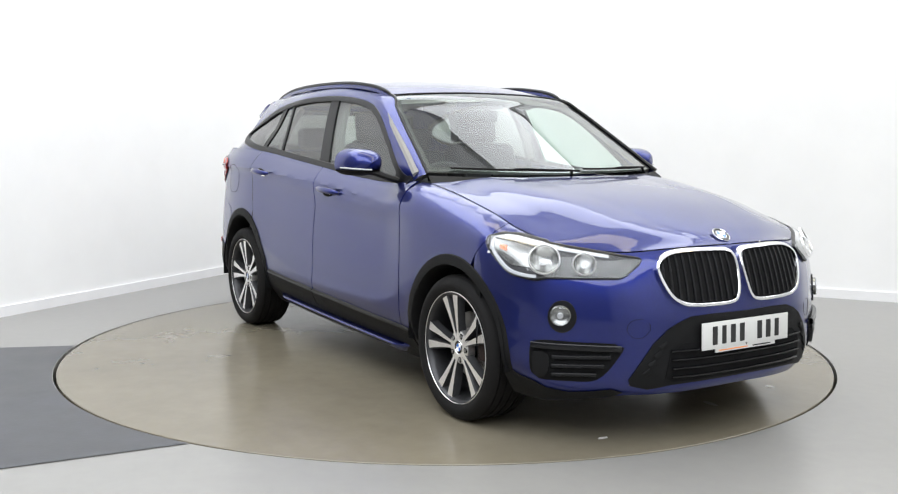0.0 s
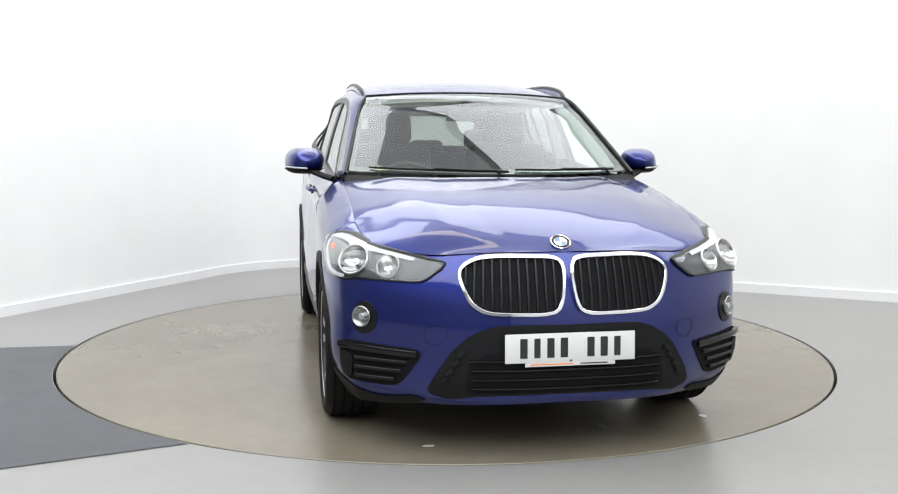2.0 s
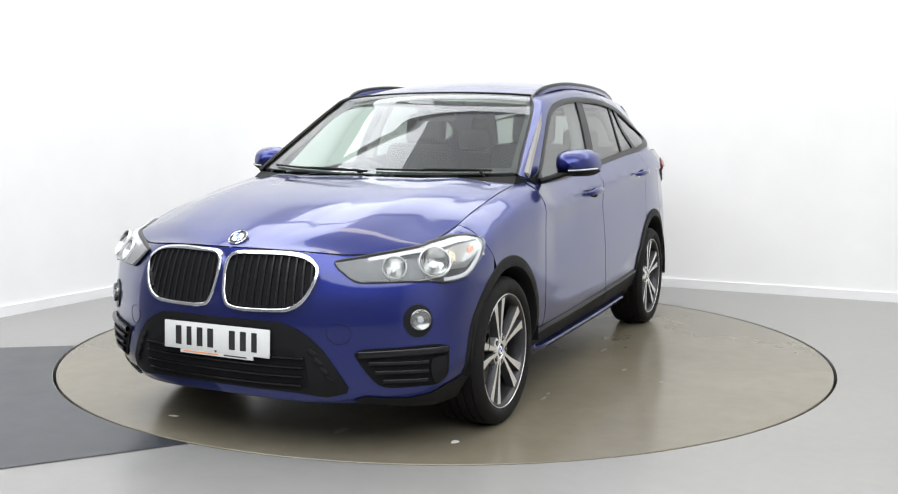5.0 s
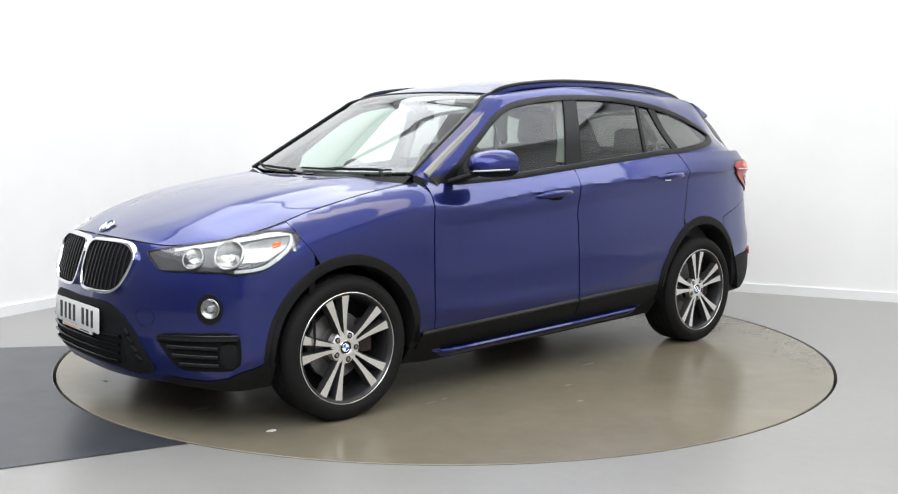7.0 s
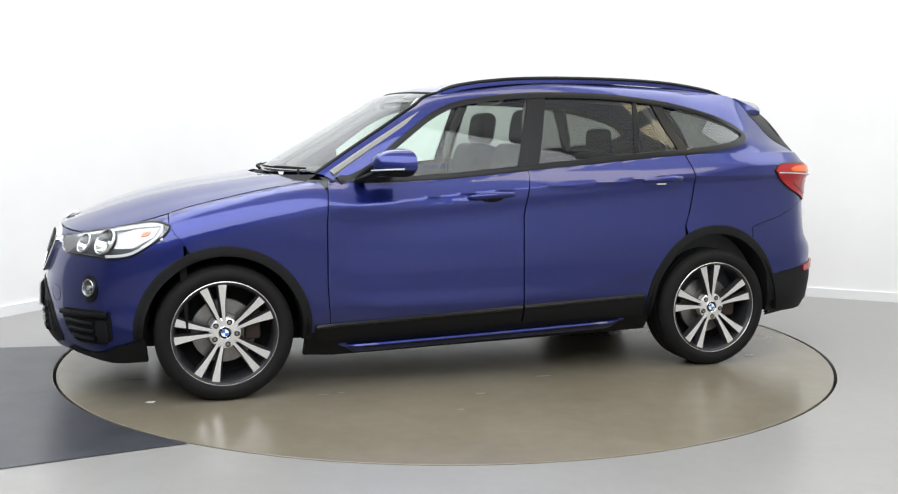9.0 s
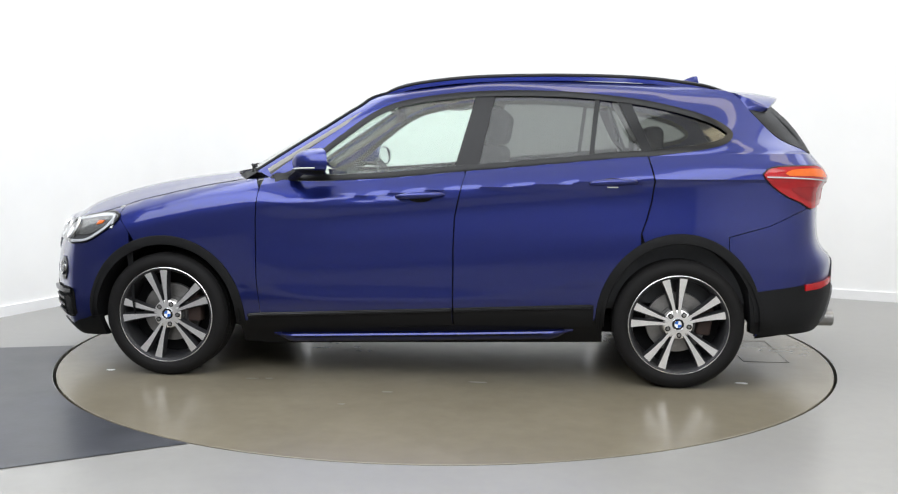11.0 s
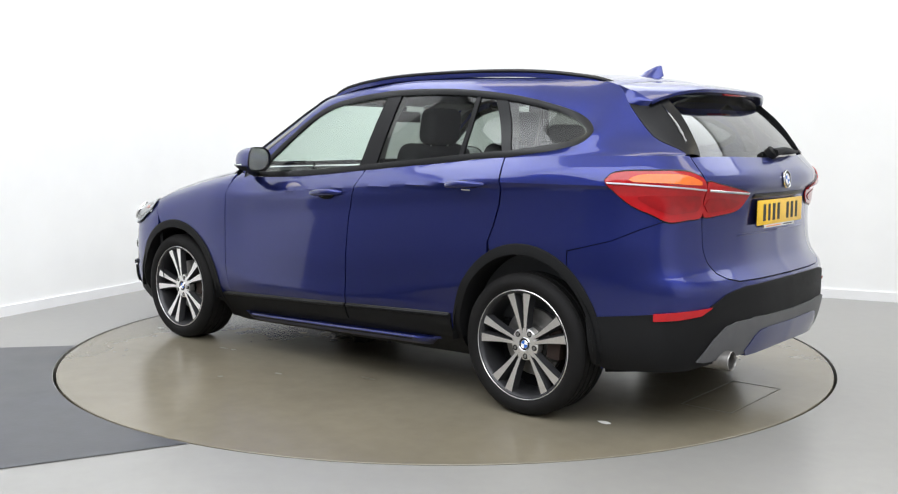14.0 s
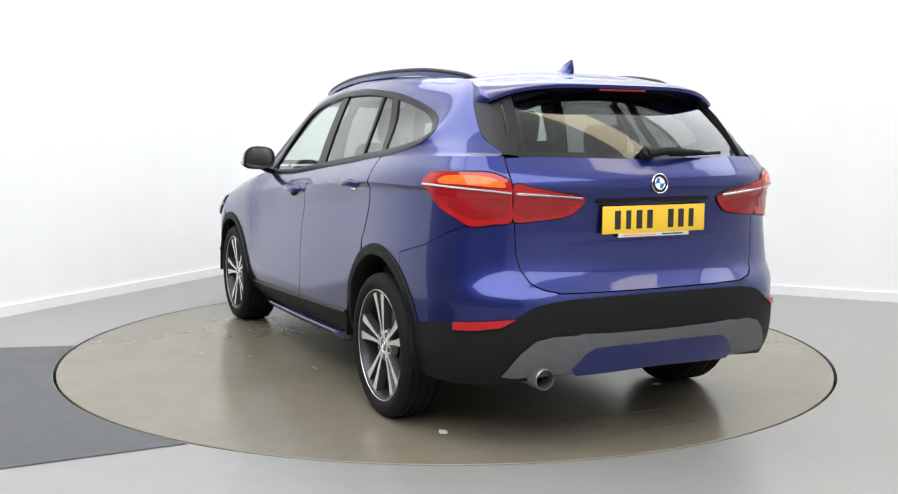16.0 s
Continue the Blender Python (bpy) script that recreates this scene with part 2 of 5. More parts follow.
def loop(pts, step=0.02):
    """A closed smooth curve through points, as a polygon."""
    out = []
    n = len(pts)
    for i in range(n):
        p0, p1, p2, p3 = pts[i - 1], pts[i], pts[(i + 1) % n], pts[(i + 2) % n]
        k = max(1, int(math.dist(p1, p2) / step))
        for j in range(k):
            t = j / k
            out.append(tuple(0.5 * (2 * b + (c - a) * t + (2 * a - 5 * b + 4 * c - d) * t * t + (3 * b - a - 3 * c + d) * t ** 3)
                             for a, b, c, d in zip(p0, p1, p2, p3)))
    return out


def dense(pts, step=0.03):
    """A closed polygon with straight sides, cut into short ones."""
    out = []
    for i, p in enumerate(pts):
        q = pts[(i + 1) % len(pts)]
        k = max(1, int(math.dist(p, q) / step))
        out += [(p[0] + (q[0] - p[0]) * j / k, p[1] + (q[1] - p[1]) * j / k) for j in range(k)]
    return out


# ---- the skin of the car ----


def pch(*pts):
    """Monotone cubic through (x, y) pairs, flat beyond the ends."""
    xs = [q[0] for q in pts]
    ys = [q[1] for q in pts]
    n = len(xs)
    dl = [(ys[i + 1] - ys[i]) / (xs[i + 1] - xs[i]) for i in range(n - 1)]
    m = [dl[0]] + [0.0 if dl[i - 1] * dl[i] <= 0 else 2 * dl[i - 1] * dl[i] / (dl[i - 1] + dl[i]) for i in range(1, n - 1)] + [dl[-1]]

    def f(x):
        if x <= xs[0]:
            return ys[0]
        if x >= xs[-1]:
            return ys[-1]
        i = 0
        while xs[i + 1] < x:
            i += 1
        h = xs[i + 1] - xs[i]
        t = (x - xs[i]) / h
        return (ys[i] * (1 + 2 * t) * (1 - t) ** 2 + h * m[i] * t * (1 - t) ** 2
                + ys[i + 1] * t * t * (3 - 2 * t) + h * m[i + 1] * t * t * (t - 1))
    return f


def smooth(a, b, x):
    t = min(1.0, max(0.0, (x - a) / (b - a)))
    return t * t * (3 - 2 * t)


def spline(pts, step=0.02):
    """Points along a Catmull-Rom curve through pts."""
    out = []
    q = [tuple(2 * a - b for a, b in zip(pts[0], pts[1]))] + list(pts) + [tuple(2 * a - b for a, b in zip(pts[-1], pts[-2]))]
    for i in range(1, len(q) - 2):
        p0, p1, p2, p3 = q[i - 1:i + 3]
        k = max(2, int(math.dist(p1, p2) / step))
        for j in range(k):
            t = j / k
            out.append(tuple(0.5 * (2 * b + (c - a) * t + (2 * a - 5 * b + 4 * c - d) * t * t + (3 * b - a - 3 * c + d) * t ** 3)
                             for a, b, c, d in zip(p0, p1, p2, p3)))
    out.append(tuple(pts[-1]))
    return out


# plan of the body at its widest, from the nose along the near side to the tail
PLAN = spline([(2.195, 0.0), (2.18, 0.27), (2.115, 0.50), (1.938, 0.778), (1.815, 0.870), (1.60, 0.909), (1.335, 0.908), (0.8, 0.905),
               (0.0, 0.905), (-0.8, 0.905), (-1.335, 0.91), (-1.70, 0.885), (-1.97, 0.82), (-2.12, 0.66), (-2.205, 0.35), (-2.225, 0.0)], 0.01)
ARC = [0.0]
for a, b in zip(PLAN, PLAN[1:]):
    ARC.append(ARC[-1] + math.dist(a, b) * (0.9907 if b[0] > 1.335 else 1.0))
ULEN = ARC[-1]
ARC_NP = np.array(ARC)


def plan_at(u):
    """Point and outward normal of the plan at arc length u; negative u lies on the other side."""
    s = 1 if 0 <= u <= ULEN else -1
    u = abs(u) if u <= ULEN else 2 * ULEN - u
    i = min(int(np.searchsorted(ARC_NP, u)), len(ARC) - 1)
    i = max(i, 1)
    t = (u - ARC[i - 1]) / max(1e-9, ARC[i] - ARC[i - 1])

    def nrm(k):
        (x0, y0), (x1, y1) = PLAN[max(0, k - 1)], PLAN[min(len(PLAN) - 1, k + 1)]
        if k == 0:
            return 1.0, 0.0
        if k == len(PLAN) - 1:
            return -1.0, 0.0
        l = math.hypot(x1 - x0, y1 - y0)
        return -(y0 - y1) / l, -(x1 - x0) / l
    (ax, ay), (bx, by) = PLAN[i - 1], PLAN[i]
    (na, ma), (nb, mb) = nrm(i - 1), nrm(i)
    return ax + (bx - ax) * t, s * (ay + (by - ay) * t), na + (nb - na) * t, s * (ma + (mb - ma) * t)


def u_of_x(x):
    """Arc length at which the side of the plan has this x."""
    lo, hi = 0.0, ULEN
    for _ in range(40):
        m = (lo + hi) / 2
        if plan_at(m)[0] > x:
            lo = m
        else:
            hi = m
    return lo


# how far the skin lies inside the plan, by height: nose, tail, and sides below the top edge
NOSE = pch((0.15, 0.12), (0.20, 0.06), (0.26, 0.015), (0.35, 0.0), (0.52, 0.0), (0.60, 0.01), (0.725, 0.045), (0.79, 0.07), (0.83, 0.095), (0.86, 0.125), (0.92, 0.2))
TAIL = pch((0.22, 0.10), (0.30, 0.05), (0.38, 0.02), (0.50, 0.0), (0.62, 0.0), (0.66, 0.014), (0.69, 0.042), (0.73, 0.068), (0.80, 0.082), (0.87, 0.085), (1.0, 0.075), (1.06, 0.045), (1.10, 0.05), (1.15, 0.09), (1.20, 0.135))
LOW = pch((0.18, 0.10), (0.24, 0.06), (0.30, 0.025), (0.36, 0.004), (0.42, 0.0), (0.5, 0.004), (0.62, 0.002), (0.74, 0.0))
FENDER = pch((-0.02, 0.17), (0.0, 0.14), (0.015, 0.10), (0.04, 0.055), (0.08, 0.025), (0.15, 0.005), (0.25, 0.0))
DOOR = pch((0.0, 0.105), (0.02, 0.085), (0.05, 0.060), (0.085, 0.034), (0.108, 0.019), (0.125, 0.017), (0.20, 0.022), (0.32, 0.019), (0.45, 0.008), (0.60, 0.002))
TOP = pch((-2.0, 1.19), (-1.60, 1.188), (-1.17, 1.172), (-0.69, 1.13), (-0.24, 1.09), (0.28, 1.045), (0.6, 1.033), (0.85, 1.050), (1.05, 1.025), (1.43, 0.945), (1.73, 0.866), (1.97, 0.825), (2.08, 0.805), (2.195, 0.822))
DOOR_REAR = pch((0.0, 0.085), (0.03, 0.064), (0.06, 0.044), (0.10, 0.030), (0.14, 0.022), (0.20, 0.018), (0.32, 0.016), (0.45, 0.008), (0.60, 0.002))
WAIST = pch((-2.0, 1.062), (-1.6, 1.060), (-1.0, 1.048), (-0.5, 1.022), (0.0, 0.990), (0.4, 0.955), (0.8, 0.915))    # crease through the door handles
TUCK = pch((-1.0, 0.58), (-0.5, 0.475), (0.0, 0.425), (0.5, 0.43), (0.9, 0.52))      # below it the doors turn under
GLASS = pch((0.0, 0.0), (0.15, 0.042), (0.30, 0.093), (0.40, 0.135), (0.46, 0.175), (0.52, 0.24))


def top_at(u):
    x, y, nx, ny = plan_at(u)
    return TOP(x) - (0.012 * smooth(0.55, 0.0, abs(y)) if x < -1.5 else 0.0)


def inset(u, z):
    x, y, nx, ny = plan_at(u)
    zt = TOP(x)
    wf, wr = max(nx, 0.0) ** 2, max(-nx, 0.0) ** 2
    ws = max(0.0, 1 - wf - wr)
    s = zt - z
    w = smooth(0.65, 1.0, x)
    back = smooth(-0.9, -1.6, x)
    side = LOW(z) + w * FENDER(s) + (1 - w) * ((1 - back) * DOOR(s) + back * DOOR_REAR(s))
    if s < 0:
        side += (1 - w) * GLASS(-s) + 0.085 * smooth(-0.7, -1.6, x) * smooth(0.0, 0.2, -s)
    below = WAIST(x) - z
    side += 0.016 * smooth(0.85, 0.25, x) * smooth(-0.003, 0.018, below) * (1 - smooth(0.05, 0.28, below))
    if z < TUCK(x):
        side += 0.14 * (TUCK(x) - z) * smooth(1.1, 0.9, x) * smooth(-1.2, -1.0, x)
    return wf * NOSE(z) + wr * TAIL(z) + ws * side


def skin(u, z, out=0.0):
    """Point of the body's skin at arc length u and height z, out metres proud of it."""
    x, y, nx, ny = plan_at(u)
    d = inset(u, z) - out
    return x - nx * d, y - ny * d, z


# ---- the studio ----
AX, BX = Vector((-0.431, -0.902)), Vector((0.902, -0.431))   # along the two walls that meet behind the car
CORNER = Vector((-1.60, 4.06))
ROOM_A, ROOM_B, HIGH = 12.5, 10.5, 4.3
WHITE_A = 5.2        # where the white wall is made to end, out of view
RING = 2.25


def room_at(a, b, z):
    p = CORNER + AX * a + BX * b
    return p.x, p.y, z


def build_room():
    # floor with a round opening for the turntable
    bm = bmesh.new()
    n = 160
    rim = [(RING * math.cos(2 * math.pi * k / n), RING * math.sin(2 * math.pi * k / n)) for k in range(n)]
    far = []
    for x, y in rim:
        d = Vector((x, y)).normalized()
        best = 99.0
        for nrm, lim in ((AX, ROOM_A), (BX, ROOM_B)):
            s = (-CORNER).dot(nrm)
            k = d.dot(nrm)
            if abs(k) > 1e-6:
                best = min(best, ((lim - s) / k) if k > 0 else (-s / k))
        far.append((d.x * best, d.y * best))
    rows = [[(x, y, -0.12) for x, y in rim], [(x, y, 0.0) for x, y in rim]]
    for t in (0.25, 0.6, 1.0):
        rows.append([(a + (c - a) * t, b + (d - b) * t, 0.0) for (a, b), (c, d) in zip(rim, far)])
    grid_mesh(rows, closed_v=True, bm=bm)
    bmesh.ops.recalc_face_normals(bm, faces=bm.faces)
    bm.faces.ensure_lookup_table()
    if bm.faces[-1].normal.z < 0:
        bmesh.ops.reverse_faces(bm, faces=bm.faces)
    tagged(finish("floor", bm, FLOOR), "smooth grey painted studio floor with a round turntable opening", "floor", kind="structure")
    bm = bmesh.new()
    bmesh.ops.create_circle(bm, cap_ends=True, segments=64, radius=2.6, matrix=Matrix.Translation((0, 0, -0.12)))
    tagged(finish("turntable_pit", bm, SEAM), "dark pit under the turntable", "pit", kind="structure")
    # the two walls behind the car flow into each other in a soft curve
    R = 1.2
    pts = [(WHITE_A * (1 - t) + R * t, 0.0) for t in (0.0, 0.3, 0.6, 0.9)]
    pts += [(R - R * math.sin(math.pi / 2 * k / 16), R - R * math.cos(math.pi / 2 * k / 16)) for k in range(17)]
    pts += [(0.0, R + (ROOM_B - R) * t) for t in (0.2, 0.5, 1.0)]

    def wall(name, line, label, lo, hi, thick, mat, cat):
        rows = []
        for i, (a, b) in enumerate(line):
            p0, p1 = Vector(line[max(0, i - 1)]), Vector(line[min(len(line) - 1, i + 1)])
            d = (p1 - p0).normalized()
            nn = Vector((-d.y, d.x))
            if nn.dot(Vector((5, 5)) - Vector((a, b))) < 0:
                nn = -nn
            q = Vector((a, b)) + nn * thick
            rows.append([room_at(a, b, lo), room_at(q.x, q.y, lo), room_at(q.x, q.y, hi), room_at(a, b, hi)])
        bm = grid_mesh(rows, closed_v=True)
        bmesh.ops.recalc_face_normals(bm, faces=bm.faces)
        return tagged(finish(name, bm, mat), label, cat, kind="structure")
    wall("wall_back", pts, "plain white wall with a rounded corner", -0.1, HIGH, -0.12, WALL, "wall")
    wall("baseboard", pts, "low white baseboard along the wall", 0.0, 0.075, 0.016, SKIRT, "baseboard")
    # the two grey walls are unseen, added to reflect dark in the paint
    wall("wall_front", [(ROOM_A, 0.0), (ROOM_A, ROOM_B)], "unseen grey wall, added for dark reflections in the car", -0.1, HIGH, -0.12, GREYWALL, "wall")
    wall("wall_left", [(WHITE_A, 0.0), (ROOM_A, 0.0)], "unseen grey wall, added for dark reflections in the car", -0.1, HIGH, -0.12, GREYWALL, "wall")
    wall("wall_side", [(0.0, ROOM_B), (ROOM_A, ROOM_B)], "plain pale grey wall", -0.1, HIGH, -0.12, PALEWALL, "wall")
    bm = bmesh.new()
    for z in (HIGH, HIGH + 0.15):
        vs = [bm.verts.new(room_at(a, b, z)) for a, b in ((-0.2, -0.2), (ROOM_A + 0.2, -0.2), (ROOM_A + 0.2, ROOM_B + 0.2), (-0.2, ROOM_B + 0.2))]
        bm.faces.new(vs)
    bm.verts.ensure_lookup_table()
    for k in range(4):
        bm.faces.new((bm.verts[k], bm.verts[(k + 1) % 4], bm.verts[4 + (k + 1) % 4], bm.verts[4 + k]))
    bmesh.ops.recalc_face_normals(bm, faces=bm.faces)
    tagged(finish("ceiling", bm, CEIL), "white studio ceiling", "ceiling", kind="structure")
    # darker painted stretch of floor beside the turntable
    r = RING + 0.004
    a0, a1 = math.atan2(-0.10, -2.26), math.atan2(-1.99, -1.06)
    if a0 > 0:
        a0 -= 2 * math.pi
    arc = [(r * math.cos(a0 + (a1 - a0) * k / 40), r * math.sin(a0 + (a1 - a0) * k / 40)) for k in range(41)]
    outer = [(-1.70, -2.31), (-3.0, -2.95), (-4.2, -1.7), (-3.6, -0.32), (-2.68, -0.17)]
    bm = bmesh.new()
    top = [bm.verts.new((x, y, 0.004)) for x, y in arc + outer]
    bm.faces.new(top)
    bm.normal_update()
    bm.faces.ensure_lookup_table()
    if bm.faces[0].normal.z < 0:
        bmesh.ops.reverse_faces(bm, faces=bm.faces)
    tagged(finish("floor_patch", bm, MAT), "worn blue-grey painted stretch of floor beside the turntable", "floor", kind="structure")


def build_turntable():
    base = tagged(new("turntable"), "round beige-grey turntable flush with the studio floor", "turntable")
    r = RING - 0.016
    bm = lathe([(0.0, -0.11), (r, -0.11), (r, -0.003), (r - 0.003, 0.0), (0.0, 0.0)], 160, "z")
    part("disc", bm, DISC, base, "beige-grey painted disc", 30)
    # thin joints of a flush access cover
    x0, x1, y0, y1 = -2.052, -1.802, -0.36, 0.225
    x0 += OFF[0]; x1 += OFF[0]; y0 += OFF[1]; y1 += OFF[1]
    bm = bmesh.new()
    for a, b, c, d in ((x0, y0, x1, y0), (x1, y0, x1, y1), (x0, y1, x1, y1), (x0, y0, x0, y1)):
        box(bm, (a + c) / 2, (b + d) / 2, 0.0008, abs(c - a) + 0.004, abs(d - b) + 0.004, 0.0016)
    part("access_cover_joint", bm, HAIRLINE, base, "thin dark joint of a flush cover")
    for sx, sy, w, l, mat, nm in ((0.867, 0.908, 0.035, 0.010, STAIN, "stain"), (0.778, 0.899, 0.020, 0.010, STAIN, "stain"), (1.687, 0.807, 0.025, 0.018, FLAKE, "fleck"),
                                  (-0.321, 0.863, 0.05, 0.012, STAIN, "stain"), (0.118, 1.107, 0.03, 0.012, STAIN, "stain"), (-1.688, 0.739, 0.035, 0.02, FLAKE, "fleck"),
                                  (-1.42, -0.62, 0.02, 0.03, FLAKE, "fleck"), (1.9, -0.5, 0.015, 0.03, FLAKE, "fleck"), (1.75, 0.3, 0.05, 0.02, STAIN, "stain"), (0.3, 1.35, 0.02, 0.012, STAIN, "stain")):
        bm = bmesh.new()
        vs = []
        for k in range(9):
            a = 2 * math.pi * k / 9
            q = 1 + 0.5 * noise.noise((sx * 3 + math.cos(a), sy * 3 + math.sin(a), 0))
            vs.append(bm.verts.new((sx + OFF[0] + w * q * math.cos(a), sy + OFF[1] + l * q * math.sin(a), 0.0012)))
        bm.faces.new(vs)
        part(nm, bm, mat, base)
    return base


OFF = (0.0624, 0.0684)   # the car's middle as it stands on the turntable
build_room()
turntable = build_turntable()


# ---- the car: body ----
car = tagged(new("car"), "metallic blue compact SUV with black cladding, parked on a turntable", "car")
UF, UR = u_of_x(1.335), u_of_x(-1.335)
ZW = 0.328


def ux(x):
    return u_of_x(x)


def arch(uc, rx, rz, a0, a1, n=28):
    """Points of a wheel arch between two angles in degrees."""
    return [(uc + rx * math.cos(radians(a0 + (a1 - a0) * k / n)), ZW + rz * math.sin(radians(a0 + (a1 - a0) * k / n))) for k in range(n + 1)]


def top_run(u0, u1, drop=0.003, n=30):
    return [(u0 + (u1 - u0) * k / n, top_at(u0 + (u1 - u0) * k / n) - drop) for k in range(n + 1)]


def on_skin(out):
    return lambda u, z, o: skin(u, z, out + o)


def sym_front(half):
    """A polygon across the nose from its near half, listed from the top middle to the bottom middle."""
    return half + [(-u, z) for u, z in reversed(half)]


def sym_rear(half):
    return half + [(2 * ULEN - u, z) for u, z in reversed(half)]


def body_panels():
    # bumper with the whole nose
    half = top_run(0.0, 1.215, 0.004, 40) + [(1.222, 0.85), (1.25, 0.81), (1.285, 0.765)]
    half += [p for p in arch(UF, 0.41, 0.41, 112, 200, 20) if p[1] > 0.21][1:] + [(1.07, 0.205), (0.8, 0.205), (0.60, 0.222), (0.45, 0.226), (0.0, 0.236)]
    bm = sheet(sym_front(half), on_skin(0.0), 0.02, 0.02)
    # openings behind the headlamp reflectors
    for uc, zc, r in ((0.735, 0.757, 0.044), (0.905, 0.774, 0.059)):
        for s in (1, -1):
            c = Vector(skin(s * uc, zc, 0.0))
            bmesh.ops.delete(bm, geom=[f for f in bm.faces if (f.calc_center_median() - c).length < r], context="FACES")
    bumper = part("front_bumper", bm, PAINT, car)
    # front wings
    p = top_run(1.219, ux(0.86), 0.003, 26) + [(1.972, 1.0), (1.966, 0.93), (1.960, 0.83), (1.960, 0.54), (1.975, 0.36), (1.96, 0.20)]
    p += [(UF + 0.40, 0.20)] + [q for q in arch(UF, 0.41, 0.41, -10, 111, 26)] + [(1.2885, 0.765), (1.2535, 0.81), (1.2255, 0.85)]
    both("front_wing", sheet(p, on_skin(0.0), 0.03), PAINT, car)
    # doors
    p = top_run(1.985, 3.042, -0.003, 30) + [(3.046, 1.075), (3.02, 0.98), (2.995, 0.86), (2.990, 0.70), (2.990, 0.29), (1.985, 0.26), (1.978, 0.36), (1.966, 0.54), (1.966, 0.83), (1.972, 0.95)]
    fd = both("front_door", sheet(p, on_skin(0.001), 0.016), PAINT, car)
    p = top_run(3.052, 3.968, -0.003, 28) + [(3.985, 1.11), (3.998, 1.05), (3.985, 0.95), (3.962, 0.86), (3.936, 0.785)]
    p += [q for q in arch(UR, 0.40, 0.435, 116, 180, 18)][1:] + [(3.70, 0.29), (2.997, 0.29), (2.997, 0.70), (3.002, 0.86), (3.027, 0.98)]
    rd = both("rear_door", sheet(p, on_skin(0.001), 0.016), PAINT, car)
    # rear quarter, bumper and tailgate
    p = top_run(3.976, 4.974, 0.0, 40) + [(4.990, 1.14), (5.010, 1.085), (5.018, 0.94), (4.92, 0.926), (4.80, 0.918), (4.70, 0.885), (4.577, 0.832), (4.372, 0.778)]
    p += [q for q in arch(UR, 0.40, 0.435, 54, 115.5, 18)] + [(3.944, 0.79), (3.970, 0.86), (3.993, 0.95), (4.006, 1.05), (3.993, 1.11)]
    both("rear_quarter", sheet(p, on_skin(0.0), 0.016, 0), PAINT, car)
    half = [(ULEN, 0.652), (5.4, 0.652), (5.215, 0.652), (5.14, 0.668), (5.095, 0.69), (5.055, 0.74), (5.034, 0.80), (5.024, 0.93), (4.92, 0.920), (4.802, 0.915), (4.702, 0.882), (4.578, 0.829), (4.377, 0.775)]
    half += [q for q in arch(UR, 0.40, 0.435, 57, -8, 18)][1:] + [(4.56, 0.29), (4.95, 0.305), (5.2, 0.335), (ULEN, 0.36)]
    rb = part("rear_bumper", sheet(sym_rear(half), on_skin(0.0), 0.028, 0.03), PAINT, car)
    half = [(ULEN, top_at(ULEN) - 0.002), (5.3, top_at(5.3) - 0.002), (5.1, top_at(5.1) - 0.003), (4.982, 1.182), (4.996, 1.14), (5.016, 1.085), (5.029, 0.93), (5.038, 0.80), (5.059, 0.743), (5.098, 0.695), (5.143, 0.673), (5.22, 0.657), (5.4, 0.657), (ULEN, 0.657)]
    tg = part("tailgate", sheet(sym_rear(half), on_skin(0.0), 0.026), PAINT, car)
    # black sheet added behind the panels, to put shade into the gaps
    p = [(1.30, 0.25), (1.30, 0.8)] + top_run(1.4, 4.9, 0.03, 20) + [(4.9, 0.30), (4.54, 0.25)] + arch(UR, 0.41, 0.44, 0, 180, 24) + [(3.70, 0.22), (1.90, 0.20)] + arch(UF, 0.41, 0.41, 0, 120, 16)
    both("gap_backing", sheet(p, on_skin(-0.022), 0.06, 0), DARK, car)
    return bumper, fd, rd, rb, tg


bumper, front_doors, rear_doors, rear_bumper, tailgate = body_panels()

# bonnet: rows from the edge of the wings to the middle line
MIDX = pch((0.0, 2.108), (0.45, 2.072), (0.8, 1.97), (1.1, 1.80), (1.45, 1.50), (1.86, 1.115))
MIDZ = pch((1.107, 1.074), (1.296, 1.052), (1.50, 1.022), (1.69, 0.98), (1.85, 0.93), (1.99, 0.876), (2.07, 0.838), (2.108, 0.818))


def bonnet():
    rows = []
    n, k = 60, 40
    for i in range(n + 1):
        u = 0.012 + (ux(0.925) - 0.012) * i / n
        B = Vector(skin(u, top_at(u) + 0.001, 0.0))
        mx = MIDX(u)
        mz = MIDZ(mx)
        row = []
        for j in range(-k, k + 1):
            s = abs(j) / k
            z = mz + (B.z - mz) * (0.35 * s ** 2 + 0.65 * s ** 4)
            # two creases that run from the kidneys to the pillars
            w = smooth(0.35, 1.0, u)
            z += 0.0075 * w * max(0.0, 1 - abs(s - (0.52 + 0.14 * smooth(0.5, 1.8, u))) / 0.22) - 0.003 * w * math.exp(-((s - 0.86) / 0.10) ** 2)
            row.append((mx + (B.x - mx) * s ** 2.2, math.copysign(s, j) * B.y, z))
        rows.append(row)
    bm = outward(grid_mesh(rows))
    return part("bonnet", bm, PAINT, car)


bonnet_ob = bonnet()

